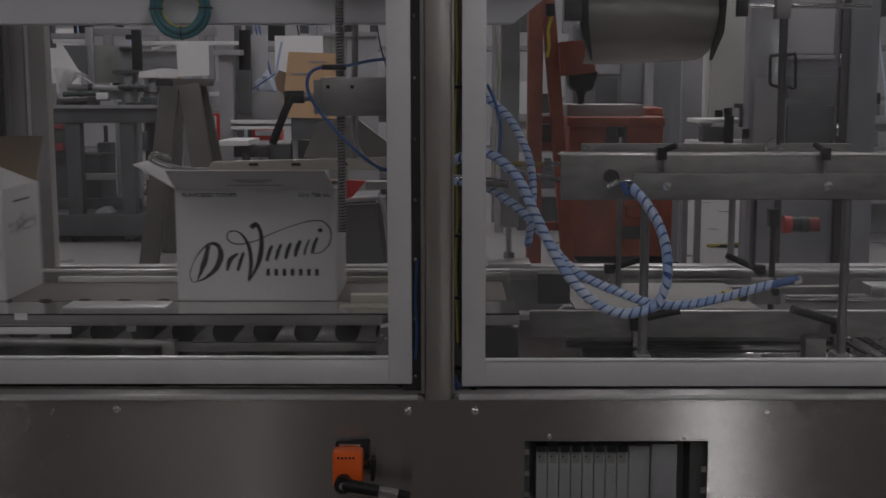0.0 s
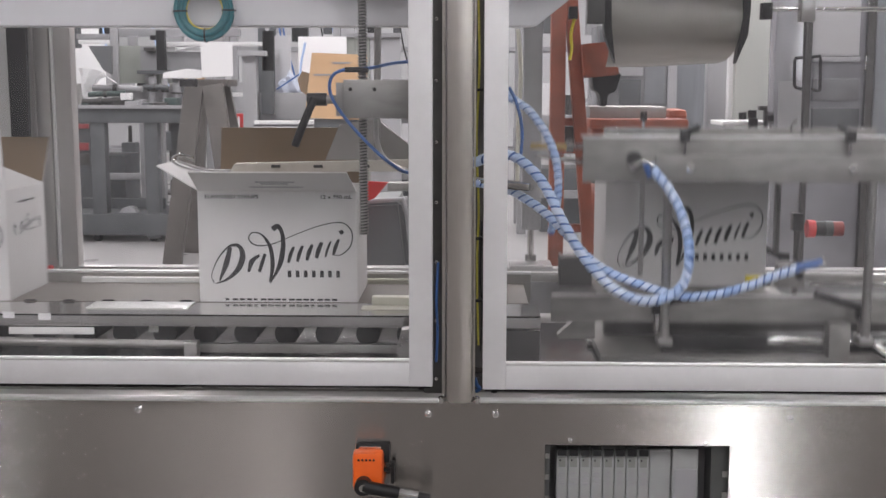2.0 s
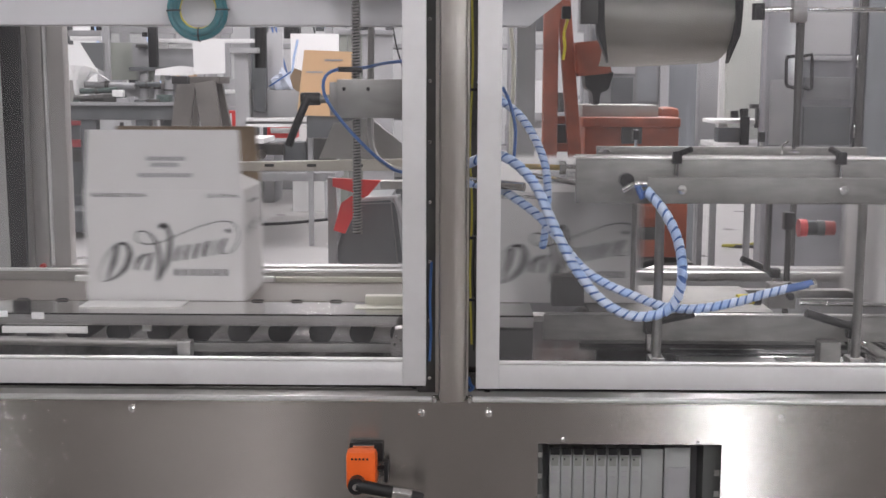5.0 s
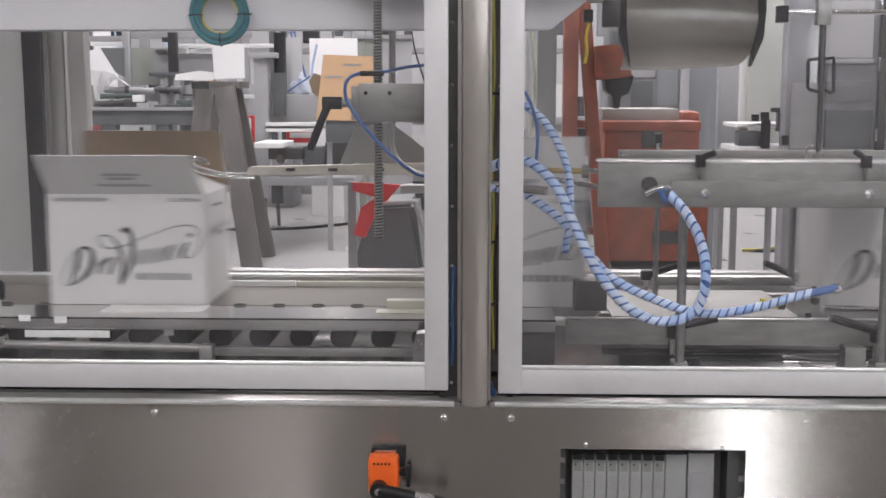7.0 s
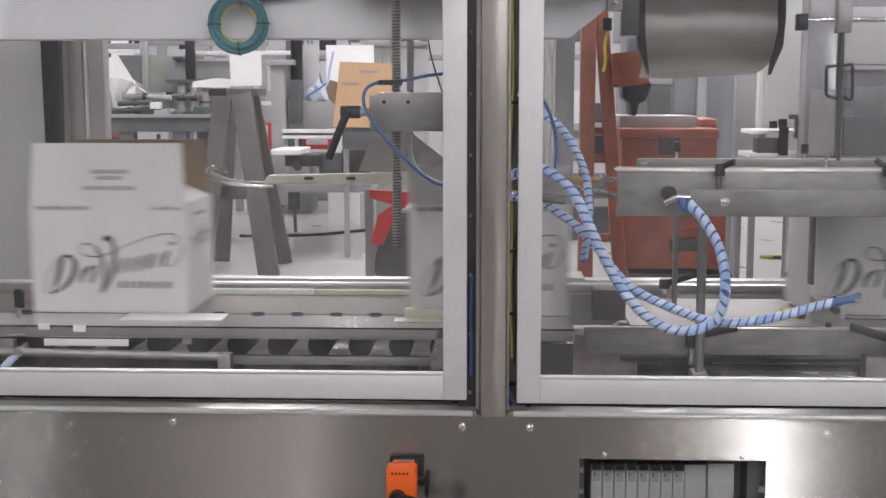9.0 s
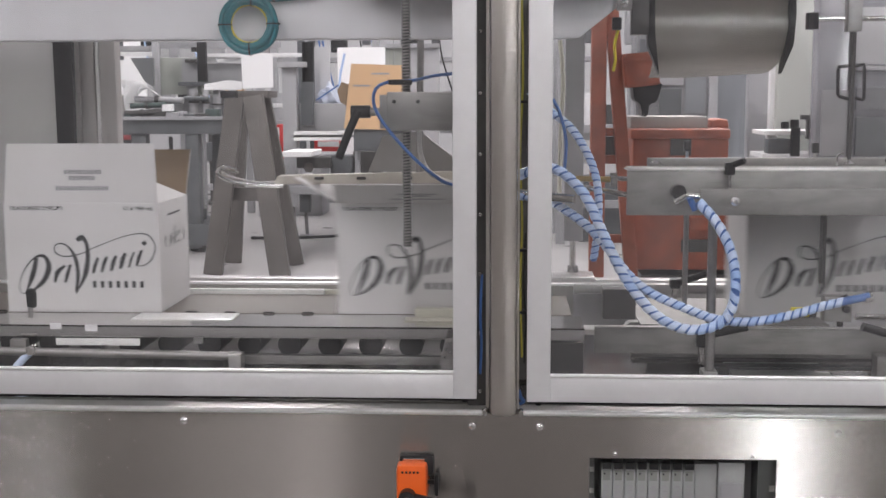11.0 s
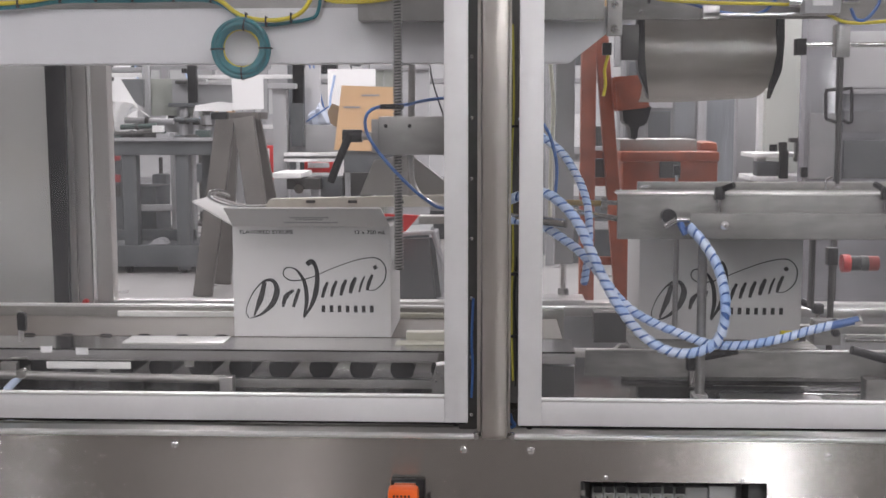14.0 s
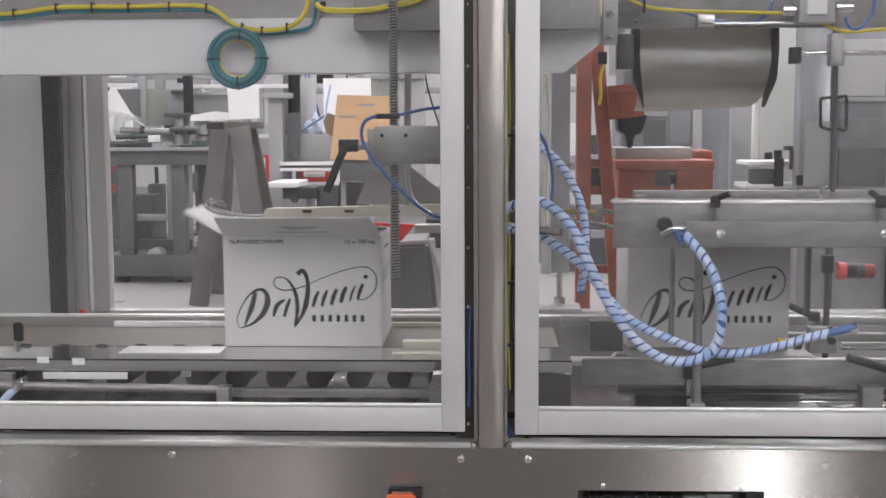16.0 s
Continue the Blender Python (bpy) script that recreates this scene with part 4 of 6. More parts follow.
part("inner_rod", rod((0.386, 2.6, rz1), (0.386, 2.6, 0.685), 0.006, 12), PLATE, lift)
part("end_plate", block(0.697, 0.705, 2.66, 2.69, 0.728, 0.883, 0.001), DARK, lift)
# platform
pl_x0 = 0.293
zz = low((0, 0, 0.954)).z
part("front_plate", block(0.190, 1.35, 2.60, 2.612, zz - 0.058, zz, 0.001), BAR, lift)
part("front_plate_lip", block(0.192, 1.35, 2.596, 2.6125, zz, zz + 0.003, 0.0008), SHEET, lift)
part("deck", block(pl_x0, 0.706, 2.612, 2.96, BELT_Z - 0.012, BELT_Z - 0.003), BAR, lift)
part("cross_rail", block(0.439, 1.35, 2.62, 2.66, low((0, 0, 0.823)).z, low((0, 0, 0.863)).z, 0.002), BLACK, lift)
part("bright_slide", block(0.673, 1.35, 2.605, 2.619, low((0, 0, 0.847)).z, low((0, 0, 0.859)).z, 0.001), POLISHED, lift)
part("base_plate", block(0.300, 1.35, 2.58, 2.95, low((0, 0, 0.807)).z, low((0, 0, 0.824)).z, 0.001), BAR, lift)
cz1 = low((0, 0, 0.807)).z
cz0 = cz1 - 0.30
column = part("column", block(0.536, 0.667, 2.60, 2.66, cz0, cz1, 0.002), COLUMN, lift)
part("column_side", block(0.503, 0.533, 2.63, 2.70, cz0, cz1, 0.002), DARK, lift)
part("guide", block(0.677, 0.695, 2.62, 2.66, cz0, cz1, 0.002), PLATE, lift)
rack_x0, rack_x1 = 0.699, 0.719
rk = part("rack", block(rack_x0, rack_x1, 2.62, 2.65, cz0, cz1 - 0.015), DARK, lift)
tooth = part("tooth", prism([(rack_x1, cz0), (rack_x1 + 0.005, cz0 + 0.003), (rack_x1, cz0 + 0.006)], 2.62, 2.65), DARK, rk)
for i in range(1, 40):
    twin(tooth, rk, (0, 0, i * 0.0068))
for q in ((0.606, 2.600, 0.783), (0.609, 2.600, 0.698), (0.613, 2.600, 0.603)):
    q = low(q)
    part("bolt_hole", rod(q, q + Vector((0, -0.002, 0)), 0.0035, 10), DARK, lift)
for hubp, tipp in (((0.419, 2.560, 0.938), (0.513, 2.540, 0.970)), ((0.863, 2.560, 0.931), (0.756, 2.540, 0.972))):
    h, tp = low(hubp), low(tipp)
    k = part("platform_knob", block(h.x - 0.012, h.x + 0.012, 2.55, 2.575, h.z - 0.018, h.z + 0.02, 0.004), BLACK, lift)
    part("lever", rod((h.x, 2.555, h.z + 0.008), tp, 0.0095, 12), BLACK, k)
    part("stem", rod((h.x, 2.56, h.z - 0.018), (h.x, 2.56, h.z - 0.055), 0.008, 12), POLISHED, k)
for h, tp in ((Vector((0.419, 2.99, 0.676)), Vector((0.497, 2.97, 0.704))), (Vector((0.802, 2.99, 0.673)), Vector((0.713, 2.97, 0.712)))):
    k = part("platform_knob", block(h.x - 0.013, h.x + 0.013, 2.975, 3.003, h.z - 0.012, h.z + 0.012, 0.004), BLACK, lift)
    part("lever", rod((h.x, 2.985, h.z), tp, 0.0095, 12, r2=0.008), BLACK, k)
    part("stem", rod((h.x, 2.99, h.z - 0.012), (h.x, 2.99, h.z - 0.045), 0.007, 12), POLISHED, k)
part("rear_slide", block(0.335, 1.02, 2.965, 2.998, 0.612, 0.632, 0.002), BAR, lift)
part("knob_yellow", rod(low((0.614, 2.580, 0.995)), low((0.651, 2.580, 0.995)), 0.011, 14), YELLOW, lift, "yellow plastic knob")
part("knob_nut", rod(low((0.651, 2.580, 0.995)), low((0.665, 2.580, 0.995)), 0.014, 8), DARK, lift)
part("cylinder_rod", rod(low((0.752, 2.580, 0.987)), low((0.999, 2.580, 0.983)), 0.0055, 12), POLISHED, lift)
part("right_block", block(low((0.796, 2.600, 0.859)).x, low((0.842, 2.600, 0.859)).x, 2.56, 2.60, low((0, 0, 0.826)).z, low((0, 0, 0.902)).z, 0.003), BAR, lift)
part("left_block", block(low((0.200, 2.500, 1.023)).x, low((0.269, 2.500, 1.023)).x, 2.50, 2.55, low((0, 0, 0.991)).z, low((0, 0, 1.056)).z, 0.002), DARK, lift)
part("brass_valve", rod((0.134, 2.480, 0.977), (0.214, 2.480, 0.975), 0.006, 12), BRASS, lift)
part("valve_nut", rod((0.209, 2.480, 0.975), (0.223, 2.480, 0.975), 0.014, 6), POLISHED, lift)
part("slide_rod", rod((0.221, 2.480, 0.977), (0.249, 2.480, 0.976), 0.005, 10), POLISHED, lift)
part("slide_rod", rod((0.144, 2.500, 0.959), (0.252, 2.500, 0.940), 0.006, 10), POLISHED, lift)
part("hose_socket", rod((0.661, 2.400, 0.731), (0.683, 2.400, 0.741), 0.009, 12), BLACK, lift)
part("hose_plug", rod((0.669, 2.390, 0.735), (0.722, 2.390, 0.747), 0.0085, 12), HOSE_BLUE, lift)
part("plug_nut", rod((0.713, 2.392, 0.743), (0.728, 2.392, 0.747), 0.0105, 8), POLISHED, lift)
part("hose_arm", block(0.648, 0.704, 2.44, 2.475, 0.684, 0.737, 0.003), BAR, lift)
part("arm_pin", rod((0.690, 2.43, 0.712), (0.690, 2.44, 0.712), 0.008, 12), BLACK, lift)


# ---------------------------------------------------------------- spiral wrapped hoses, one piece a wrap
def hose(name, low_pts, up_pts, n, r, label):
    """Wraps of a hose, with their places for the low and the high lift."""
    t = thing(name, low_pts[0], label, "hose", "air hoses")
    lo, hi = smooth_path(low_pts, n), smooth_path(up_pts, n)
    length = max(sum((b - a).length for a, b in zip(lo, lo[1:])), sum((b - a).length for a, b in zip(hi, hi[1:]))) / n
    bm = bmesh.new()
    seg = 12
    # core tube
    rod((-length * 0.56, 0, 0), (length * 0.56, 0, 0), r * 0.86, seg, bm)
    for f in bm.faces:
        f.material_index = 1
    # slanted wrap
    rings = []
    for j, s in enumerate((-0.5, -0.47, 0.24, 0.27)):
        rad = r * (0.84 if j in (0, 3) else 1.0)
        rings.append([bm.verts.new((length * (s + 0.30 * math.sin(k * math.tau / seg + 0.6)), rad * math.cos(k * math.tau / seg), rad * math.sin(k * math.tau / seg))) for k in range(seg)])
    for a, b in zip(rings, rings[1:]):
        for k in range(seg):
            bm.faces.new((a[k], a[(k + 1) % seg], b[(k + 1) % seg], b[k]))
    bmesh.ops.recalc_face_normals(bm, faces=bm.faces[:])
    me_ob = part("wrap", bm, [HOSE_PALE, HOSE_CORE], t, origin=(0, 0, 0))
    pieces = [me_ob] + [twin(me_ob, t, (0, 0, 0)) for _ in range(n - 1)]
    return t, pieces, lo, hi


HOSES = [
    hose("air_hose", [(0.004, 2.400, 0.983), (0.060, 2.380, 1.004), (0.099, 2.370, 1.000), (0.149, 2.360, 0.953), (0.187, 2.360, 0.874), (0.230, 2.360, 0.789), (0.282, 2.360, 0.722), (0.339, 2.360, 0.686), (0.395, 2.360, 0.684), (0.437, 2.360, 0.710), (0.451, 2.360, 0.773), (0.439, 2.370, 0.845), (0.409, 2.380, 0.901), (0.378, 2.390, 0.936)],
         [(0.018, 2.400, 1.009), (0.069, 2.380, 1.021), (0.120, 2.370, 1.017), (0.170, 2.360, 0.974), (0.221, 2.360, 0.917), (0.277, 2.360, 0.876), (0.334, 2.360, 0.860), (0.390, 2.360, 0.864), (0.430, 2.360, 0.894), (0.455, 2.360, 0.944), (0.454, 2.370, 1.011), (0.431, 2.380, 1.084), (0.396, 2.390, 1.168), (0.362, 2.390, 1.236)], 44, 0.0105, "pale blue spiral wrapped air hose looped to the lift bar"),
    hose("air_hose", [(0.004, 2.420, 0.948), (0.072, 2.400, 0.941), (0.118, 2.390, 0.916), (0.163, 2.385, 0.882), (0.203, 2.385, 0.837), (0.244, 2.385, 0.785), (0.290, 2.385, 0.750), (0.353, 2.385, 0.722), (0.421, 2.385, 0.698), (0.489, 2.385, 0.694), (0.567, 2.385, 0.708), (0.623, 2.385, 0.725), (0.672, 2.385, 0.737)],
         [(0.012, 2.420, 0.961), (0.081, 2.400, 0.948), (0.138, 2.390, 0.935), (0.195, 2.385, 0.909), (0.252, 2.385, 0.882), (0.309, 2.385, 0.871), (0.382, 2.385, 0.868), (0.456, 2.385, 0.870), (0.512, 2.385, 0.881), (0.562, 2.385, 0.907), (0.600, 2.385, 0.949), (0.638, 2.385, 0.998), (0.671, 2.385, 1.032)], 44, 0.0095, "pale blue spiral wrapped air hose sagging to the lift platform"),
    hose("air_hose", [(0.044, 2.460, 1.154), (0.084, 2.450, 1.116), (0.125, 2.440, 1.083), (0.157, 2.440, 1.034), (0.177, 2.440, 0.982), (0.184, 2.450, 0.923), (0.182, 2.460, 0.863), (0.177, 2.480, 0.806)],
         [(0.059, 2.460, 1.152), (0.093, 2.450, 1.172), (0.139, 2.440, 1.183), (0.184, 2.440, 1.174), (0.217, 2.440, 1.146), (0.235, 2.450, 1.108), (0.227, 2.460, 1.069), (0.195, 2.480, 1.041)], 26, 0.0085, "pale blue spiral wrapped air hose to the lift side"),
]

# ---------------------------------------------------------------- cases
HINGE_Z = CASE_H


def build_case():
    """A white case with brown inside, open flaps and black print; origin at its lower front left corner."""
    t = thing("carton", (0, 0, 0), "white cardboard case with black script print and open flaps", "carton", "cases on the conveyor")
    w, d, h, th = CASE_W, CASE_D, CASE_H, 0.004
    for nm, b in (("front_wall", (0, w, 0, th, 0, h)), ("back_wall", (0, w, d - th, d, 0, h)), ("side_wall", (0, th, th, d - th, 0, h)), ("side_wall", (w - th, w, th, d - th, 0, h)), ("base", (th, w - th, th, d - th, 0.001, th))):
        bm = block(*b, 0.0012)
        for f in bm.faces:
            c, n = f.calc_center_median(), f.normal
            inward = (nm == "front_wall" and n.y > 0.9) or (nm == "back_wall" and n.y < -0.9) or (nm == "side_wall" and abs(n.x) > 0.9 and (n.x > 0) == (c.x < w / 2)) or nm == "base"
            f.material_index = 1 if inward else 0
        part(nm, bm, [CARTON, KRAFT], t)
    # flaps: hinge along x (front, back) or y (sides); drawn flat, outside face up when folded out
    fl = 0.128
    flaps, long = {}, 0.138
    for nm, b, hinge in (("front_flap", (0.002, w - 0.002, 0, 0.003, 0, fl), (w / 2, 0.0015, h)), ("back_flap", (0.002, w - 0.002, -0.003, 0, 0, fl), (w / 2, d - 0.0015, h)),
                         ("leading_flap", (-0.003, 0, 0.004, d - 0.004, 0, fl), (w - 0.0015, d / 2, h)), ("trailing_flap", (0, 0.003, 0.004, d - 0.004, 0, fl), (0.0015, d / 2, h))):
        bm = bmesh.new()
        if nm in ("front_flap", "back_flap"):
            y0, y1 = b[2], b[3]
            prism([(-w / 2 + 0.002, 0), (w / 2 - 0.002, 0), (w / 2 - 0.010, long), (-w / 2 + 0.010, long)], y0, y1, bm)
        else:
            o = prism([(-d / 2 + 0.004, 0), (d / 2 - 0.004, 0), (d / 2 - 0.03, fl - 0.012), (-d / 2 + 0.03, fl - 0.012)], -b[1], -b[0])
            bmesh.ops.rotate(o, verts=o.verts, cent=(0, 0, 0), matrix=Matrix.Rotation(radians(90), 3, "Z"))
            bm.free()
            bm = o
            bm.normal_update()
        for f in bm.faces:
            n = f.normal
            f.material_index = 1 if (nm == "front_flap" and n.y > 0.9) or (nm == "back_flap" and n.y < -0.9) or (nm == "leading_flap" and n.x < -0.9) else 0
        fo = part(nm, bm, [CARTON, KRAFT], t, origin=(0, 0, 0), flat=True)
        fo.location = hinge
        ORIGIN[fo] = Vector(hinge)
        flaps[nm] = fo
    return t, flaps


def ribbon(points, widths, y=-0.0006, n=40):
    """A flat inked stroke on the front of a case, thicker and thinner along its way."""
    bm = bmesh.new()
    p = smooth_path([(x, 0, z) for x, z in points], n)
    prev = None
    for i, q in enumerate(p):
        t = (p[min(i + 1, n)] - p[max(i - 1, 0)]).normalized()
        s = Vector((-t.z, 0, t.x))
        k = i / n * (len(widths) - 1)
        a = min(int(k), len(widths) - 2)
        w = (widths[a] + (widths[a + 1] - widths[a]) * (k - a)) / 2
        pair = (bm.verts.new((q.x + s.x * w, y, q.z + s.z * w)), bm.verts.new((q.x - s.x * w, y, q.z - s.z * w)))
        if prev:
            bm.faces.new((prev[0], pair[0], pair[1], prev[1]))
        prev = pair
    return bm


def merge(bms):
    me = bpy.data.meshes.new("tmp")
    out_bm = bmesh.new()
    for b in bms:
        b.to_mesh(me)
        out_bm.from_mesh(me)
        b.free()
    bpy.data.meshes.remove(me)
    return out_bm


def lettering(text, size, at, width):
    """Small printed words on the front of a case."""
    c = bpy.data.curves.new("words", "FONT")
    c.body, c.size, c.align_x = text, size, "LEFT"
    c.offset = 0.00028
    o = new("words", c)
    bpy.context.view_layer.update()
    me = bpy.data.meshes.new_from_object(o)
    bm = bmesh.new()
    bm.from_mesh(me)
    bpy.data.objects.remove(o)
    bpy.data.curves.remove(c)
    xs_ = [v.co.x for v in bm.verts]
    k = width / (max(xs_) - min(xs_))
    for v in bm.verts:
        v.co = Vector((at[0] + (v.co.x - min(xs_)) * k, -0.0006, at[1] + v.co.y))
    return bm


case, case_flaps = build_case()


def logo_point(x, y):
    return (((x - 403) / 282 + 0.012) * CASE_W, (612 - y) / 187 * CASE_H)


def strokes(pts):
    return [logo_point(x, y) for x, y in pts]


ink = [
    ribbon(strokes([(456, 519), (449, 545), (436, 576)]), [0.010, 0.0135, 0.004], n=16),
    ribbon(strokes([(426, 580), (422, 566), (433, 540), (452, 519), (470, 516), (478, 532), (470, 555), (450, 573), (428, 581)]), [0.002, 0.002, 0.003, 0.004, 0.009, 0.0145, 0.012, 0.006, 0.002], n=50),
    ribbon(strokes([(488, 561), (494, 543), (508, 532)]), [0.006, 0.012, 0.006], n=12),
    ribbon(strokes([(507, 561), (512, 546), (518, 530)]), [0.007, 0.009, 0.007], n=10),
    ribbon(strokes([(532, 489), (541, 483), (549, 496), (550, 520), (543, 550), (526, 580)]), [0.012, 0.009, 0.011, 0.0125, 0.008, 0.002]),
    ribbon(strokes([(526, 578), (531, 548), (527, 518), (512, 497), (494, 495), (490, 507), (505, 516), (535, 512), (575, 496), (620, 481), (655, 477), (672, 492), (670, 515), (655, 530), (642, 532)]), [0.006, 0.010, 0.009, 0.003, 0.003, 0.003, 0.002, 0.002, 0.002, 0.0025, 0.003, 0.003, 0.002], n=80),
]
for x0, y0, w in ((561, 545, 0.009), (577, 543, 0.009), (594, 541, 0.010), (611, 537, 0.011), (627, 535, 0.006), (641, 532, 0.009)):
    ink.append(ribbon(strokes([(x0 - 2, y0), (x0 + 2, y0 - 14), (x0 + 8, y0 - 27)]), [w * 0.7, w, w * 0.7], n=8))
ink.append(ribbon(strokes([(651, 495), (657, 491)]), [0.010, 0.009], n=3))
for i in range(7):
    a, b = strokes([(557.5 + i * 14.4, 569.5), (564 + i * 14.4, 558)])
    ink.append(prism([(a[0], a[1]), (b[0], a[1]), (b[0], b[1]), (a[0], b[1])], -0.0006, -0.0002))
mark = merge(ink)
small_mark = mark.copy()
for v in small_mark.verts:
    v.co = Vector((CASE_W + 0.0005, 0.062 + v.co.x * 0.36, 0.128 + v.co.z * 0.36))
part("script_mark", mark, INK, case, "black script-like mark with a long swash", flat=True)
part("print_left", lettering("FLAVORED SYRUPS", 0.0125, logo_point(413, 437), 0.124), INK, case, flat=True)
part("print_right", lettering("12 x 750 mL", 0.0125, logo_point(618, 437), 0.072), INK, case, flat=True)
ink = []
for z, half in ((0.068, 0.045), (0.054, 0.034), (0.030, 0.065)):
    j = -half
    while j < half - 0.006:
        ink.append(block(j, j + 0.0072, -0.0007, -0.0003, z, z + 0.010))
        j += 0.009
part("flap_print", merge(ink), GREY, case_flaps["front_flap"], flat=True).location = (0.004, -0.0005, 0.053)
ink = [small_mark]
for y in (0.048, 0.206):
    ink.append(block(CASE_W + 0.0002, CASE_W + 0.0007, y - 0.0022, y + 0.0022, 0.150, 0.166))
    tip = prism([(y - 0.0075, 0.166), (y + 0.0075, 0.166), (y, 0.180)], CASE_W + 0.0002, CASE_W + 0.0007)
    for v in tip.verts:
        v.co = Vector((v.co.y, v.co.x, v.co.z))
    ink.append(tip)
ink += [block(CASE_W + 0.0002, CASE_W + 0.0007, 0.07 + j * 0.011, 0.0775 + j * 0.011, 0.222, 0.227) for j in range(10)]
part("side_print", merge(ink), INK, case, flat=True)
CASES = [(case, case_flaps)]
for k in range(1, 10):
    c = copy_thing(case, pose(0, 0, 0))
    CASES.append((c, {o.name.split(".")[0]: o for o in c.children if o.name.split(".")[0].endswith("_flap")}))
ORIGIN[CASES[1][0]] = Vector((0, 0, 0))
ink = []
for i, (wd, z) in enumerate(((0.20, 0.004),)):
    for j in range(16):
        ink.append(block(0.06 + j * 0.0165, 0.06 + j * 0.0165 + (0.013 if j % 4 else 0.009), -0.0007, -0.0003, z, z + 0.0045))
part("small_print", merge(ink), INK, CASES[1][0], flat=True)

# ---------------------------------------------------------------- workshop behind the machine
def box_at(nm, a, b, y0, y1, mat, parent, bevel=0.004, label=""):
    """A block between two corner places in one upright plane."""
    return part(nm, block(min(a[0], b[0]), max(a[0], b[0]), y0, y1, min(a[2], b[2]), max(a[2], b[2]), bevel), mat, parent, label)


def beam_between(nm, p, q, w, d, mat, parent):
    """A flat bar of width w and depth d from p to q."""
    p, q = Vector(p), Vector(q)
    bm = block(-w / 2, w / 2, -d / 2, d / 2, 0, (q - p).length, min(w, d) * 0.08)
    z = (q - p).normalized()
    y = Vector((0, 1, 0)) - z * z.y
    y.normalize()
    x = y.cross(z)
    m = Matrix((x, y, z)).transposed().to_4x4()
    bmesh.ops.transform(bm, matrix=Matrix.Translation(p) @ m, verts=bm.verts)
    return part(nm, bm, mat, parent)


STAND = material("worn_steel_stand", (0.115, 0.105, 0.098), 0.5, 0.35, scale=8, vary=0.25, bump=0.05)
SHEETWHITE = material("white_paper", (0.86, 0.86, 0.86), 0.6, vary=0.03)
BAG = material("pale_blue_plastic_film", (0.55, 0.60, 0.70), 0.3, scale=30, vary=0.15, bump=0.2)
TUB = material("grey_plastic_tub", (0.14, 0.145, 0.15), 0.35, vary=0.15)
GREENWHITE = material("pale_green_grey_paint", (0.50, 0.515, 0.48), 0.5, scale=4, stretch=(8, 8, 0.4), vary=0.12)
MAROON = material("dull_red_cabinet_paint", (0.30, 0.045, 0.05), 0.5, vary=0.15)
GUARDGREY = material("smoky_guard_grey", (0.17, 0.172, 0.18), 0.3, scale=3, stretch=(3, 3, 0.6), vary=0.3)
SCREEN = material("smoky_plastic_panel", (0.26, 0.26, 0.28), 0.15, scale=3, vary=0.25)

# A-shaped stand
st = thing("machine_stand", (-1.684, 7.7, 0), "worn steel A-shaped stand on the concrete floor", "stand")
for a, b, w in (((-1.764, 7.620, 1.147), (-1.911, 7.495, 0.000), 0.12), ((-1.647, 7.620, 1.147), (-1.448, 7.383, 0.000), 0.13), ((-1.671, 8.020, 1.138), (-1.453, 7.957, 0.000), 0.11), ((-1.818, 8.020, 1.139), (-1.910, 8.061, 0.000), 0.11)):
    beam_between("leg", a, b, w, 0.05, STAND, st)
part("crossbar", block(-1.886, -1.516, 7.66, 7.70, 0.467, 0.556, 0.004), STAND, st)
box_at("top_plate", (-1.765, 7.660, 1.184), (-1.559, 7.660, 1.139), 7.66, 7.98, STAND, st)
box_at("clamp", (-1.823, 7.500, 1.184), (-1.722, 7.500, 1.137), 7.46, 7.52, BLACK, st)
ps = thing("paper_sheet", (-1.640, 7.700, 1.198), "white paper sheet standing on the steel stand", "paper")
part("sheet", prism([(-1.739, 7.700, 1.418)[0::2], (-1.532, 7.700, 1.424)[0::2], (-1.532, 7.700, 1.205)[0::2], (-1.733, 7.700, 1.198)[0::2]], 7.70, 7.704), SHEETWHITE, ps)
part("loose_sheet", prism([(-1.995, 7.750, 1.229)[0::2], (-1.837, 7.750, 1.254)[0::2], (-1.747, 7.750, 1.243)[0::2], (-1.748, 7.750, 1.191)[0::2], (-2.003, 7.750, 1.192)[0::2]], 7.75, 7.758), SHEETWHITE, ps)

# work bench
wb = thing("work_bench", (-2.576, 8.8, 0), "dark grey steel work bench on castors with a lower shelf", "bench")
box_at("top", (-3.133, 8.600, 0.994), (-2.080, 8.600, 0.875), 8.6, 9.3, SLATE, wb, 0.008)
box_at("top_edge", (-3.126, 8.580, 1.003), (-2.073, 8.580, 0.978), 8.57, 8.60, GREY, wb, 0.003)
box_at("leg", (-2.774, 8.620, 0.876), (-2.669, 8.620, 0.194), 8.62, 8.72, SLATE, wb)
box_at("leg", (-2.378, 8.620, 0.875), (-2.280, 8.620, 0.025), 8.62, 8.72, SLATE, wb)
box_at("leg", (-3.311, 9.200, 0.858), (-3.230, 9.200, -0.006), 9.15, 9.25, SLATE, wb)
box_at("leg", (-2.314, 9.200, 0.855), (-2.238, 9.200, -0.006), 9.15, 9.25, SLATE, wb)
box_at("shelf", (-3.163, 8.600, 0.209), (-2.215, 8.600, 0.049), 8.6, 9.25, SLATE, wb, 0.01)
box_at("shelf_rail", (-2.972, 9.000, 0.288), (-2.334, 9.000, 0.209), 8.98, 9.02, SLATE, wb)
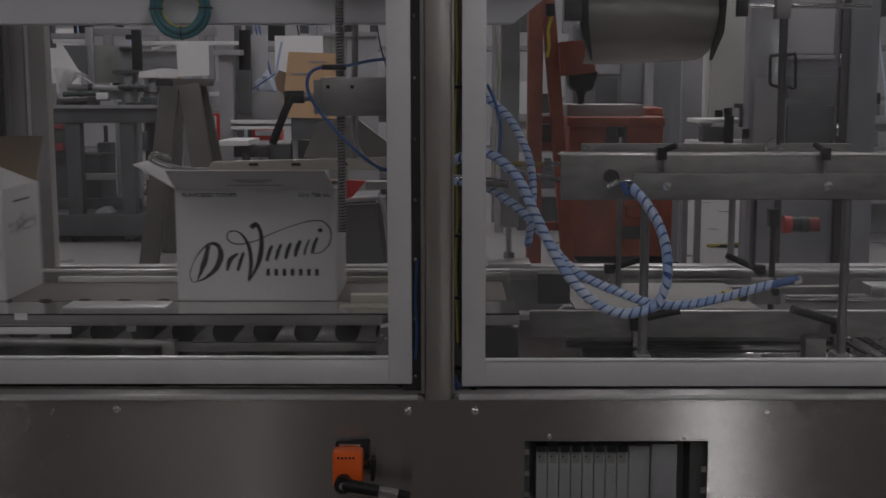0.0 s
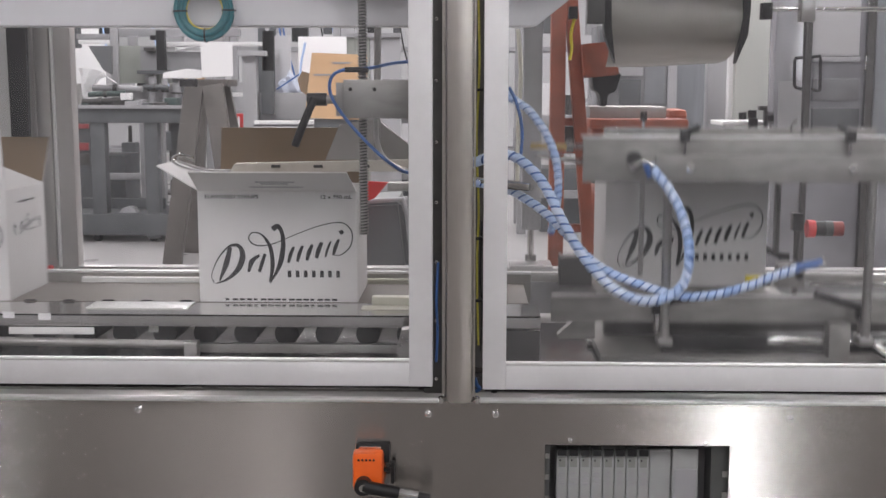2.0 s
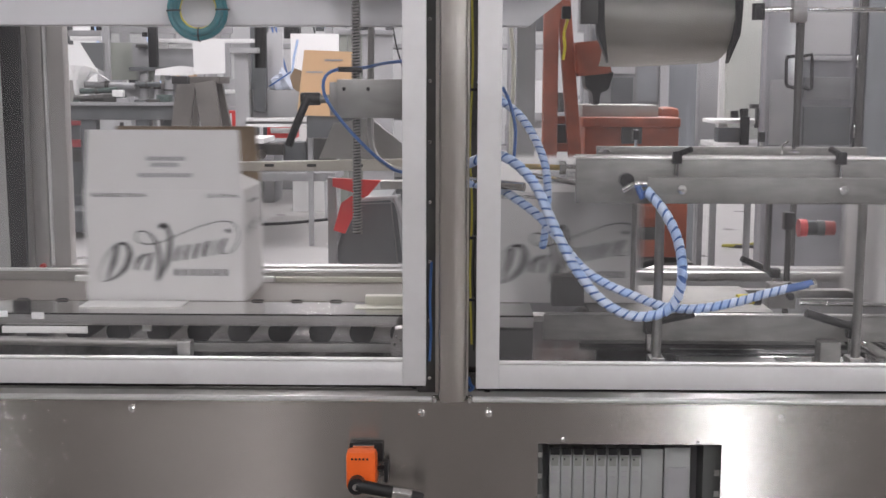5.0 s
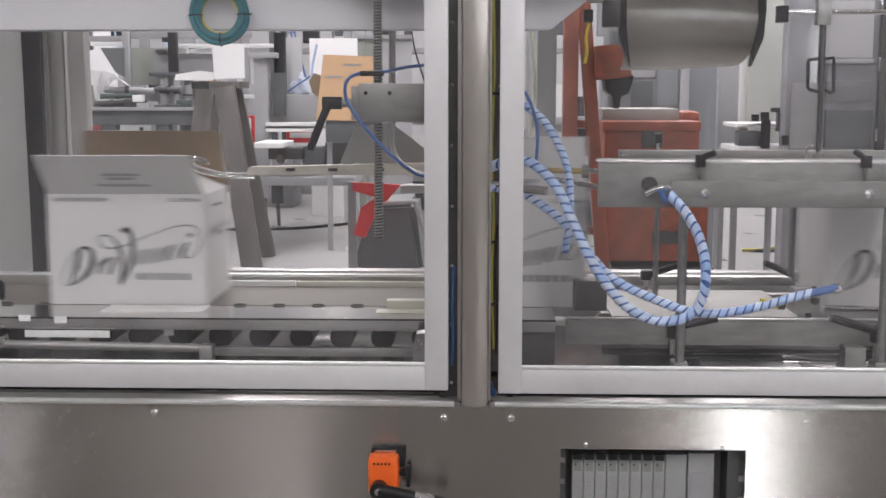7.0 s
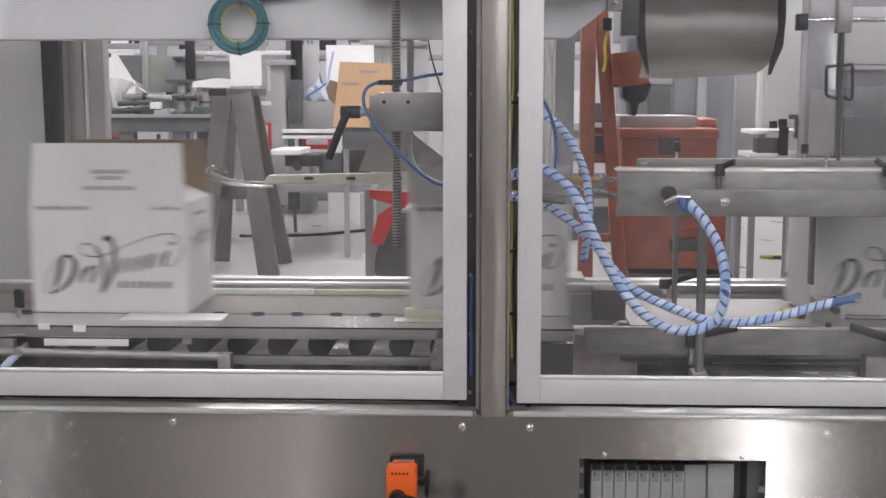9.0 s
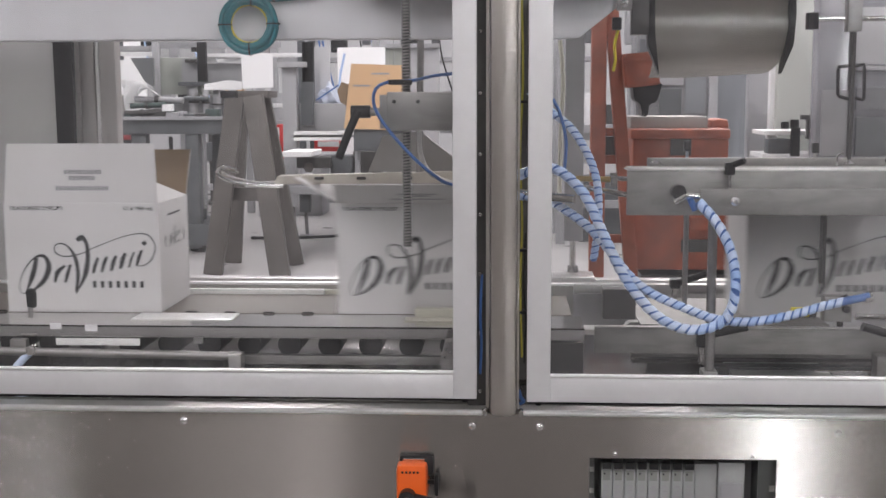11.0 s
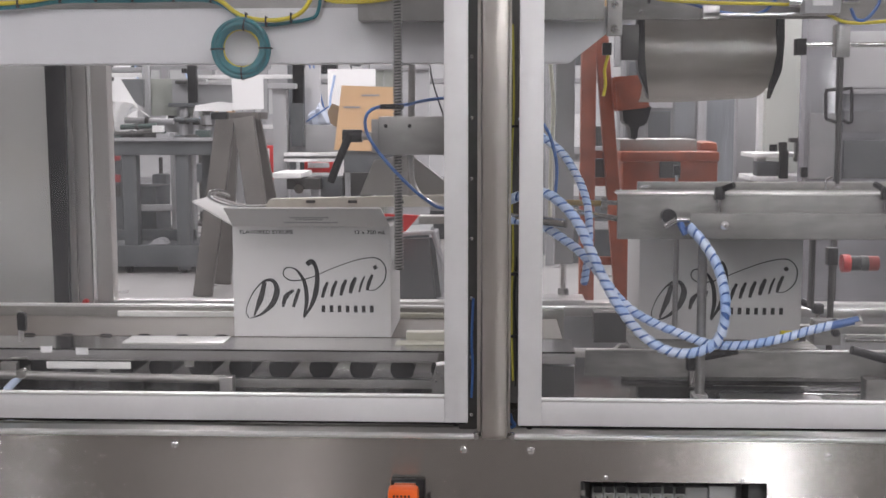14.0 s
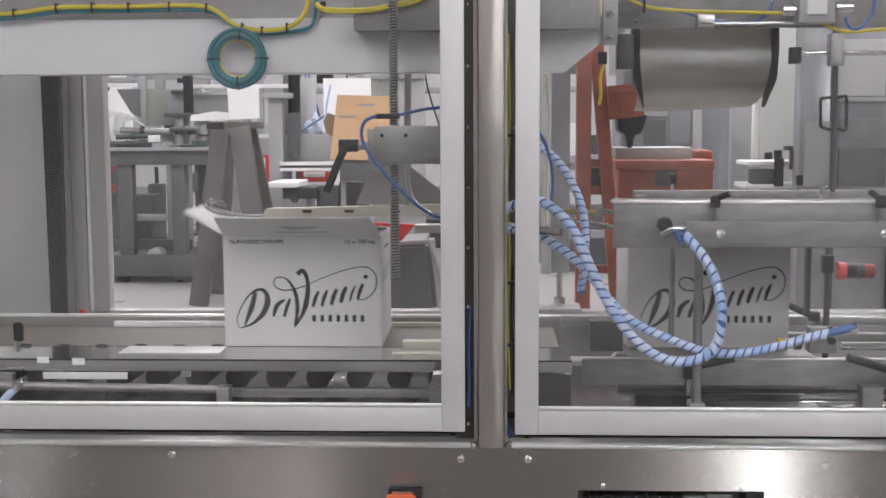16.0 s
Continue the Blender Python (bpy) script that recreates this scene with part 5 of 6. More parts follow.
for q in ((-2.755, 8.660, 0.032), (-2.346, 8.660, 0.020)):
    q = Vector(q)
    k = part("castor", rod((q.x - 0.02, 8.67, 0.05), (q.x + 0.02, 8.67, 0.05), 0.05, 18), RUBBER, wb)
    part("fork", block(q.x - 0.035, q.x + 0.035, 8.64, 8.70, 0.09, 0.14, 0.005), DULL, k)
bc = thing("bench_clutter", (-2.732, 8.800, 1.026), "machine parts and fittings piled on the bench", "parts")
random.seed(4)
bz = 0.992
for i in range(9):
    x = -2.860 + 0.075 * i
    h = random.uniform(0.03, 0.12)
    part("fitting", block(x, x + random.uniform(0.05, 0.11), 8.7 + 0.03 * (i % 3), 8.82 + 0.03 * (i % 3), bz, bz + h * 0.6, 0.01), (GREEN, GREY, SLATE, DARK)[i % 4], bc)
for a, b, r, m in (((-2.813, 8.850, 1.128), (-2.443, 8.850, 1.118), 0.024, GREY), ((-2.817, 8.750, 1.078), (-2.544, 8.750, 1.089), 0.02, GREEN), ((-2.852, 8.720, 1.024), (-2.571, 8.720, 1.035), 0.022, DARK), ((-2.448, 8.900, 1.134), (-2.262, 8.900, 1.129), 0.018, SLATE), ((-2.390, 8.950, 1.206), (-2.396, 8.950, 0.993), 0.03, GREY), ((-2.295, 8.950, 1.197), (-2.300, 8.950, 0.992), 0.022, MIDGREY), ((-2.209, 8.950, 1.163), (-2.213, 8.950, 1.000), 0.03, GREY)):
    part("cylinder", rod(a, b, r, 14), m, bc)
    part("collar", rod(Vector(a).lerp(Vector(b), 0.42), Vector(a).lerp(Vector(b), 0.5), r * 1.35, 14), DARK, bc)
box_at("clear_block", (-2.563, 8.700, 1.090), (-2.489, 8.700, 1.040), 8.69, 8.76, WHITE, bc)
box_at("clear_block", (-2.520, 8.660, 1.032), (-2.428, 8.660, 0.998), 8.64, 8.69, MIDGREY, bc)
part("rag", prism([(-2.621, 8.700, 0.198)[0::2], (-2.564, 8.700, 0.249)[0::2], (-2.504, 8.700, 0.253)[0::2], (-2.463, 8.700, 0.198)[0::2]], 8.68, 8.8, bevel=0.01), MIDGREY, bc, "crumpled pale rag")
cloth = thing("dust_sheet", (-2.804, 8.900, 1.089), "white plastic sheet thrown over a machine part", "sheet")
bm = bmesh.new()
gr = [[None] * 13 for _ in range(9)]
upper = smooth_path([(-2.891, 8.750, 1.271), (-2.815, 8.750, 1.266), (-2.743, 8.750, 1.257), (-2.668, 8.750, 1.207), (-2.589, 8.750, 1.144)], 13)
lower = smooth_path([(-2.899, 8.750, 1.049), (-2.861, 8.750, 1.049), (-2.806, 8.750, 1.141), (-2.744, 8.750, 1.207), (-2.598, 8.750, 1.131)], 13)
for i in range(9):
    for j in range(13):
        p = Vector(upper[j]).lerp(Vector(lower[j]), i / 8)
        p.y += 0.03 * math.sin(j * 1.1 + i * 0.7) + 0.02 * i
        gr[i][j] = bm.verts.new(p)
for i in range(8):
    for j in range(12):
        bm.faces.new((gr[i][j], gr[i][j + 1], gr[i + 1][j + 1], gr[i + 1][j]))
bmesh.ops.solidify(bm, geom=bm.faces[:], thickness=0.006)
part("fold", bm, SHEETWHITE, cloth)

# grey enclosures behind the bench
en = thing("machine_enclosure", (-2.653, 9.600, 0.990), "grey green painted machine enclosure with dark posts", "machine")
box_at("panel", (-2.834, 9.600, 1.462), (-2.494, 9.600, 1.164), 9.6, 10.1, GREENGREY, en)
box_at("rail", (-3.126, 9.500, 1.506), (-2.873, 9.500, 1.473), 9.5, 9.54, WHITE, en)
box_at("beam", (-3.140, 9.520, 1.552), (-2.878, 9.520, 1.508), 9.5, 9.58, GREY, en)
box_at("cover", (-2.422, 9.440, 1.451), (-2.332, 9.440, 1.410), 9.44, 9.49, WHITE, en)
box_at("cover", (-2.258, 9.440, 1.450), (-2.132, 9.440, 1.409), 9.44, 9.49, WHITE, en)
box_at("header", (-2.848, 9.660, 1.597), (-1.863, 9.660, 1.536), 9.66, 9.72, GREY, en)
box_at("hanger", (-2.764, 9.640, 1.541), (-2.687, 9.640, 1.463), 9.62, 9.66, GREY, en)
box_at("valve", (-2.581, 9.420, 1.442), (-2.500, 9.420, 1.415), 9.42, 9.5, DARK, en)
box_at("coupling", (-2.501, 9.350, 1.533), (-2.461, 9.350, 1.497), 9.32, 9.4, BLACK, en)
box_at("cabinet", (-2.630, 9.500, 1.454), (-2.498, 9.500, 1.250), 9.5, 9.6, GREY, en)
box_at("post", (-2.839, 9.400, 1.595), (-2.790, 9.400, 0.985), 9.4, 9.46, MIDGREY, en)
box_at("post", (-2.450, 9.300, 1.570), (-2.382, 9.300, 1.261), 9.3, 9.36, BLACK, en)
box_at("drive", (-2.425, 9.500, 1.408), (-2.144, 9.500, 1.253), 9.5, 9.9, GREY, en)
box_at("rail", (-2.402, 9.400, 1.485), (-1.589, 9.400, 1.454), 9.4, 9.44, WHITE, en)
box_at("rail", (-2.441, 9.550, 1.445), (-2.028, 9.550, 1.416), 9.5, 9.6, SHEETWHITE, en)
box_at("plate", (-2.580, 9.200, 1.261), (-2.046, 9.200, 1.232), 9.2, 9.5, SLATE, en)
box_at("upright", (-2.595, 9.500, 1.237), (-2.524, 9.500, 0.973), 9.5, 9.56, GREY, en)
box_at("upright", (-2.379, 9.500, 1.236), (-2.330, 9.500, 0.982), 9.5, 9.56, MIDGREY, en)
box_at("base", (-2.942, 9.800, 1.138), (-2.328, 9.800, 0.976), 9.8, 10.2, GREY, en)
part("hood", prism([(-2.949, 9.200, 1.447)[0::2], (-2.770, 9.200, 1.446)[0::2], (-2.777, 9.200, 1.227)[0::2], (-2.839, 9.200, 1.262)[0::2]], 9.2, 9.24), TUB, en, "dark teal hood")
part("foot", block(-2.755, -2.561, 9.85, 9.95, 0, 0.9), GREY, en)
tc_ = thing("tool_cabinet", (-3.388, 10.4, 0), "dark tool cabinet with dull red drawer fronts", "cabinet")
part("body", block(-3.721, -3.287, 10.2, 10.7, 0.0, 0.860, 0.006), SLATE, tc_)
box_at("drawer", (-3.691, 10.190, 0.816), (-3.289, 10.190, 0.776), 10.17, 10.2, MAROON, tc_)
box_at("drawer", (-3.698, 10.190, 0.654), (-3.295, 10.190, 0.589), 10.17, 10.2, MAROON, tc_)
box_at("gap", (-3.701, 10.190, 0.565), (-3.294, 10.190, 0.460), 10.18, 10.2, DARK, tc_)
for i, (q, top) in enumerate((((-3.456, 12.000, 0.475), (-3.448, 12.000, 0.741)), ((-3.195, 12.600, 0.561), (-3.190, 12.600, 0.755)))):
    q, top = Vector(q), Vector(top)
    t = thing("work_stool", (q.x, q.y, 0), "dark padded work stool on a single column", "stool", "stools by the benches")
    part("seat", block(q.x - 0.075, q.x + 0.075, q.y - 0.08, q.y + 0.08, q.z - 0.10, q.z + 0.10, 0.02), SLATE, t)
    part("column", rod((q.x, q.y, 0.02), (q.x, q.y, top.z), 0.02, 10), DARK, t)
    part("foot_ring", rod((q.x, q.y, 0.0), (q.x, q.y, 0.03), 0.22, 20), DARK, t)
box2 = thing("parts_rack", (-4.083, 14.2, 0), "long grey shelving along the far wall", "shelf")
for i in range(9):
    x = -6.5 + i * 1.5
    part("upright", block(x, x + 0.06, 14.2, 14.26, 0, 2.6), GREY, box2)
for z in (0.35, 0.95, 1.55, 2.2):
    part("shelf", block(-6.5, 5.6, 14.2, 14.8, z, z + 0.05), GREY, box2)
random.seed(11)
for i in range(44):
    x = random.uniform(-6.3, 5.2)
    z = random.choice((0.40, 1.00, 1.60, 2.25))
    w, h = random.uniform(0.15, 0.5), random.uniform(0.12, 0.42)
    t = solo("storage_box", block(x, x + w, 14.25 + 0.002 * i, 14.55 + 0.002 * i, z, z + h, 0.008), random.choice((GREY, MIDGREY, WHITE, SLATE, TAN, WALL, BLUEGREY)), "plain storage box on the far shelving", "box", "boxes on the far shelving")


# further machines between the benches
def frame_machine(x0, x1, y, z1, mat, label, seed):
    """An open steel machine frame with rails, plates and drives."""
    rnd = random.Random(seed)
    t = thing("assembly_machine", ((x0 + x1) / 2, y, 0), label, "machine", "machines in the workshop")
    for x in (x0, x1):
        for dy in (0.0, 0.7):
            part("post", block(x - 0.035, x + 0.035, y + dy - 0.035, y + dy + 0.035, 0.0, z1, 0.006), mat, t)
    for z in (0.28, 0.86, z1 - 0.05):
        part("rail", block(x0 + 0.036, x1 - 0.036, y - 0.03, y + 0.03, z, z + 0.06, 0.006), rnd.choice((MIDGREY, GREY)), t)
    part("bed", block(x0 + 0.036, x1 - 0.036, y + 0.031, y + 0.66, 0.80, 0.86, 0.006), GREY, t)
    x = x0 + 0.12
    while x < x1 - 0.2:
        w, h = rnd.uniform(0.06, 0.22), rnd.uniform(0.08, 0.42)
        yy = y + rnd.uniform(0.1, 0.45)
        m = rnd.choice((GREY, MIDGREY, SLATE, DARK, DULL, WHITE, BLACK))
        if rnd.random() < 0.4:
            part("motor", rod((x + w / 2, yy, 0.921), (x + w / 2, yy, 0.921 + h), w * 0.35, 14), m, t)
        else:
            part("drive", block(x, x + w, yy, yy + 0.15, 0.86, 0.86 + h, 0.008), m, t)
        x += w + rnd.uniform(0.02, 0.12)
    x = x0 + 0.15
    while x < x1 - 0.15:
        h = rnd.uniform(0.1, 0.4)
        part("hanging_unit", block(x, x + rnd.uniform(0.04, 0.16), y + 0.031, y + 0.14, z1 - 0.05 - h, z1 - 0.05, 0.006), rnd.choice((GREY, BLACK, MIDGREY, SLATE)), t)
        x += rnd.uniform(0.2, 0.4)
    for i in range(2):
        a = rnd.uniform(x0 + 0.2, x1 - 0.2)
        part("hose", sweep([(a, y + 0.02, z1 - 0.1), (a + 0.05, y - 0.05, z1 - 0.35), (a + 0.16, y - 0.03, 1.1), (a + 0.2, y + 0.05, 0.9)], 0.008, 6, n=14), rnd.choice((HOSE_BLUE, BLACK, HOSE_PALE)), t)
    part("lower_box", block(x0 + 0.15, (x0 + x1) / 2, y + 0.1, y + 0.6, 0.0, 0.5, 0.01), rnd.choice((GREY, SLATE)), t)
    return t


frame_machine(-3.9, -2.55, 10.9, 1.85, MIDGREY, "grey open machine frame with drives and hoses", 3)
frame_machine(-2.35, -1.25, 11.2, 1.9, GREY, "grey open machine frame with motors on its bed", 8)
frame_machine(-1.1, 0.1, 11.0, 1.8, MIDGREY, "pale grey machine frame with hanging units", 5)
frame_machine(-2.2, -1.2, 12.6, 2.0, SLATE, "dark machine frame far back in the workshop", 21)
frame_machine(0.4, 1.5, 9.2, 1.95, GREY, "grey machine frame behind the stacker", 13)
frame_machine(2.45, 3.6, 8.6, 2.0, MIDGREY, "pale machine frame with dark drives", 17)
frame_machine(3.0, 4.6, 9.0, 2.0, GREY, "grey machine frame beside the cabinets", 29)

# gantry and carts in the middle
gt = thing("gantry_machine", (-1.548, 9.2, 0), "grey gantry machine with bright rails and black cylinder", "machine")
box_at("column", (-1.722, 9.000, 1.374), (-1.616, 9.000, 0.305), 9.0, 9.12, MIDGREY, gt)
box_at("cap", (-1.752, 8.980, 1.404), (-1.537, 8.980, 1.364), 8.95, 9.15, MIDGREY, gt)
part("cylinder", rod((-1.536, 9.100, 1.556), (-1.543, 9.100, 1.160), 0.045, 16), BLACK, gt)
box_at("frame_plate", (-1.522, 9.300, 1.529), (-1.400, 9.300, 1.079), 9.3, 9.34, WALL, gt)
box_at("bed", (-1.632, 9.100, 1.091), (-1.198, 9.100, 0.885), 9.1, 9.7, GREY, gt)
box_at("rail", (-1.631, 8.950, 0.883), (-0.985, 8.950, 0.855), 8.95, 9.0, WHITE, gt)
box_at("rail", (-1.632, 8.950, 0.836), (-0.921, 8.950, 0.812), 8.95, 9.0, WHITE, gt)
box_at("rail", (-1.644, 9.020, 0.855), (-0.928, 9.020, 0.831), 9.0, 9.05, GREY, gt)
box_at("side_rail", (-2.003, 9.400, 1.090), (-1.786, 9.400, 1.058), 9.4, 9.44, WHITE, gt)
part("brace", rod((-1.479, 9.100, 1.116), (-1.302, 9.100, 1.232), 0.006, 8), HOSE_BLUE, gt)
part("hose_loop", sweep([(-1.228, 8.900, 1.461), (-1.241, 8.900, 1.399), (-1.260, 8.900, 1.315), (-1.270, 8.900, 1.209)], 0.009, 8, n=10), HOSE_PALE, gt)
box_at("drive", (-1.591, 9.080, 1.255), (-1.496, 9.080, 0.926), 9.05, 9.1, SLATE, gt)
box_at("foot", (-1.717, 9.000, 0.305), (-1.646, 9.000, 0.121), 9.0, 9.06, DARK, gt)
# white panel put where a bright patch shows far back
solo("white_board", block(-1.512, -1.091, 10.5, 10.53, 0, 1.570, 0.003), SHEETWHITE, "white board panel standing on the floor, in place of a bright far patch", "board")
gp = thing("machine_screen", (-0.835, 10.6, 0), "grey green machine guard with ribbed panels", "guard")
part("panel", block(-1.096, -1.026, 10.6, 10.64, 0.0, 1.606, 0.004), GREENGREY, gp)
part("panel", block(-1.021, -0.895, 10.61, 10.65, 0.0, 1.606, 0.004), GREENGREY, gp)
part("panel", block(-0.890, -0.618, 10.6, 10.64, 0.0, 1.596, 0.004), MIDGREY, gp)
part("rail", block(-1.104, -0.617, 10.56, 10.6, 1.565, 1.604, 0.003), GREY, gp)
rg = thing("plastic_bag", (-1.377, 9.150, 1.081), "crumpled pale blue plastic bag on the gantry bed", "bag")
bm = bmesh.new()
bmesh.ops.create_icosphere(bm, subdivisions=3, radius=1.0)
rnd = random.Random(6)
for v in bm.verts:
    n = 1 + 0.22 * math.sin(5 * v.co.x + 3 * v.co.z) + 0.14 * math.sin(9 * v.co.y + 7 * v.co.z) + rnd.uniform(-0.06, 0.06)
    v.co = Vector((v.co.x * 0.075 * n * (1.15 - 0.5 * max(v.co.z, 0)), v.co.y * 0.08 * n, v.co.z * 0.085 * n)) + Vector((-1.384, 9.200, 1.159))
part("bag", bm, BAG, rg)
# white panel stands for the bright window strip behind the bench
solo("white_screen", block(-3.995, -3.537, 11.5, 11.53, 0, 1.683, 0.003), SHEETWHITE, "white panel behind the bench, in place of a bright window strip", "partition")
cb = thing("flat_carton", (-0.922, 8.200, 0.931), "tan flattened cardboard carton leaning upright", "carton")
part("panel", prism([(-1.086, 8.200, 1.368)[0::2], (-0.706, 8.200, 1.354)[0::2], (-0.710, 8.200, 0.911)[0::2], (-1.143, 8.200, 0.924)[0::2]], 8.2, 8.215), TAN, cb)
part("prop", block(-1.080, -0.726, 8.22, 8.5, 0.767, 0.920, 0.01), SLATE, cb, "dark grey machine block")
for x in (-1.083, -0.776):
    part("leg", block(x, x + 0.035, 8.3, 8.335, 0.0, 0.767), GREY, cb)
part("print", block(-0.948, -0.823, 8.196, 8.199, 1.293, 1.305), GREY, cb)
part("print", block(-1.075, -0.957, 8.196, 8.199, 1.212, 1.224), GREY, cb)
part("flap", prism([(-1.106, 8.250, 1.225)[0::2], (-1.161, 8.250, 1.245)[0::2], (-1.194, 8.250, 1.186)[0::2], (-1.175, 8.250, 1.108)[0::2], (-1.116, 8.250, 1.068)[0::2]], 8.25, 8.26), KRAFT, cb)
cart = thing("parts_cart", (-1.277, 8.5, 0), "low grey trolley with machine parts and castors", "trolley")
box_at("deck", (-1.608, 8.400, 0.508), (-0.902, 8.400, 0.450), 8.4, 9.0, GREY, cart)
box_at("tray", (-1.622, 8.500, 0.754), (-1.409, 8.500, 0.717), 8.4, 8.9, SHEETWHITE, cart)
box_at("motor", (-1.533, 8.500, 0.709), (-1.287, 8.500, 0.631), 8.5, 8.7, DARK, cart)
part("wheel", rod(Vector((-1.435, 8.450, 0.638)), Vector((-1.435, 8.450, 0.638)) + Vector((0, 0.06, 0)), 0.035, 16), POLISHED, cart)
box_at("gearbox", (-1.301, 8.600, 0.716), (-1.146, 8.600, 0.517), 8.6, 8.8, SLATE, cart)
box_at("block", (-1.148, 8.700, 0.743), (-0.941, 8.700, 0.534), 8.7, 8.9, DARK, cart)
box_at("support", (-1.517, 8.500, 0.443), (-1.437, 8.500, 0.311), 8.5, 8.56, SLATE, cart)
part("stem", rod((-1.539, 8.900, 0.271), (-1.660, 9.642, 0.000), 0.014, 8), DARK, cart)
part("pad", rod(Vector((-1.647, 9.564, 0.000)), Vector((-1.647, 9.564, 0.000)) + Vector((0, 0, 0.03)), 0.06, 14), MIDGREY, cart)
wq = Vector((-1.413, 10.777, 0.000))
part("castor", rod((wq.x - 0.03, wq.y, 0.075), (wq.x + 0.03, wq.y, 0.075), 0.075, 20), RUBBER, cart)
box_at("leg", (-0.973, 8.350, 0.455), (-0.867, 8.350, 0.196), 8.33, 8.42, MIDGREY, cart)
part("stem", rod((-0.916, 8.360, 0.195), (-0.912, 8.298, 0.000), 0.016, 8), MIDGREY, cart)
part("pad", rod(Vector((-0.899, 8.212, 0.000)), Vector((-0.899, 8.212, 0.000)) + Vector((0, 0, 0.03)), 0.05, 14), SHEETWHITE, cart)
for nm, a, b, c in (("red_case", (-1.950, 9.800, 0.913), (-1.875, 9.800, 0.631), "red tool case standing on the floor line"), ("red_case", (-1.632, 9.900, 0.791), (-1.391, 9.900, 0.686), "red and white tool case on a rack")):
    t = thing(nm, (a[0], a[1], a[2] - 0.2), c, "case")
    box_at("body", a, b, a[1], a[1] + 0.2, RED, t)
    box_at("label", (a[0] + 0.03, 0, a[2] - 0.02), (b[0] - 0.03, 0, b[2] + 0.04), a[1] - 0.01, a[1], WHITE, t)
solo("case_rack", block(-2.072, -1.306, 9.75, 10.2, 0.584, 0.631), GREY, "grey rack shelf under the red cases", "rack")
solo("floor_cable", sweep([(-2.079, 9.425, 0.012), (-1.849, 9.426, 0.012), (-1.453, 9.543, 0.012), (-1.031, 9.947, 0.012), (-0.864, 10.249, 0.012)], 0.012, 6, n=24), BLACK, "black cable lying across the concrete floor", "cable")
tub = thing("plastic_tub", (-0.393, 4.600, 0.442), "dark grey translucent plastic tub with a rounded rim", "tub")
part("body", prism([(-0.501, 4.600, 0.426)[0::2], (-0.491, 4.600, 0.520)[0::2], (-0.436, 4.600, 0.695)[0::2], (-0.258, 4.600, 0.704)[0::2], (-0.226, 4.600, 0.426)[0::2]], 4.6, 5.0, bevel=0.02), TUB, tub)
part("rim", sweep([(-0.494, 4.590, 0.517), (-0.435, 4.590, 0.696), (-0.258, 4.590, 0.707), (-0.192, 4.590, 0.500)], 0.012, 8), MIDGREY, tub)
part("stand", block(-0.501, -0.193, 4.6, 5.0, 0.0, 0.424), GREY, tub)
strap = thing("red_guard", (-0.405, 4.500, 0.709), "bent red plastic guard strip", "guard")
part("strip", prism([(-0.491, 4.500, 0.788)[0::2], (-0.306, 4.500, 0.779)[0::2], (-0.357, 4.500, 0.720)[0::2], (-0.383, 4.500, 0.709)[0::2], (-0.445, 4.500, 0.574)[0::2], (-0.489, 4.500, 0.587)[0::2], (-0.459, 4.500, 0.692)[0::2], (-0.404, 4.500, 0.731)[0::2], (-0.491, 4.500, 0.757)[0::2]], 4.5, 4.52), RED, strap)
part("post", block(-0.513, -0.480, 4.525, 4.56, 0.0, 0.788), GREY, strap)
part("bracket", block(-0.307, -0.166, 4.48, 4.56, 0.748, 0.779, 0.005), DULL, strap)

# orange stacker truck behind the lift
fk = thing("stacker_truck", (0.535, 5.3, 0), "orange painted hand stacker with mast and battery box", "truck")
beam_between("mast", ((0.369, 5.000, 0.345)[0], 5.0, 0.0), (0.369, 5.000, 1.578), 0.062, 0.06, RUST, fk)
beam_between("mast", ((0.553, 5.020, 0.342)[0], 5.02, 0.0), (0.413, 5.020, 1.580), 0.055, 0.06, RUST, fk)
box_at("cross_member", (0.380, 5.030, 1.011), (0.490, 5.030, 0.978), 5.03, 5.07, RUST, fk)
box_at("cross_member", (0.381, 5.030, 0.897), (0.501, 5.030, 0.861), 5.03, 5.07, RUST, fk)
box_at("cross_member", (0.384, 5.030, 0.559), (0.514, 5.030, 0.525), 5.03, 5.07, RUST, fk)
box_at("dark_panel", (0.399, 5.080, 0.974), (0.496, 5.080, 0.894), 5.08, 5.1, DARK, fk)
part("hopper", prism([(0.460, 4.900, 1.314)[0::2], (0.579, 4.900, 1.323)[0::2], (0.613, 4.900, 1.203)[0::2], (0.613, 4.900, 1.190)[0::2], (0.471, 4.900, 1.176)[0::2]], 4.9, 5.2, bevel=0.01), RUST, fk)
part("hopper_lip", block(0.459, 0.583, 4.88, 4.9, 1.286, 1.300), RUST, fk)
part("funnel", prism([(0.508, 4.950, 1.186)[0::2], (0.629, 4.950, 1.197)[0::2], (0.606, 4.950, 1.120)[0::2], (0.574, 4.950, 1.111)[0::2], (0.570, 4.950, 1.060)[0::2], (0.547, 4.950, 1.060)[0::2], (0.541, 4.950, 1.111)[0::2], (0.513, 4.950, 1.130)[0::2]], 4.95, 5.1, bevel=0.005), BLACK, fk)
box_at("battery_box", (0.526, 5.100, 0.965), (0.931, 5.100, 0.839), 5.1, 5.6, RUST, fk, 0.012)
box_at("box_lid", (0.514, 5.080, 1.005), (0.935, 5.080, 0.962), 5.08, 5.62, RUST, fk, 0.012)
box_at("motor_cover", (0.884, 5.300, 1.044), (0.970, 5.300, 0.981), 5.3, 5.5, RUST, fk, 0.03)
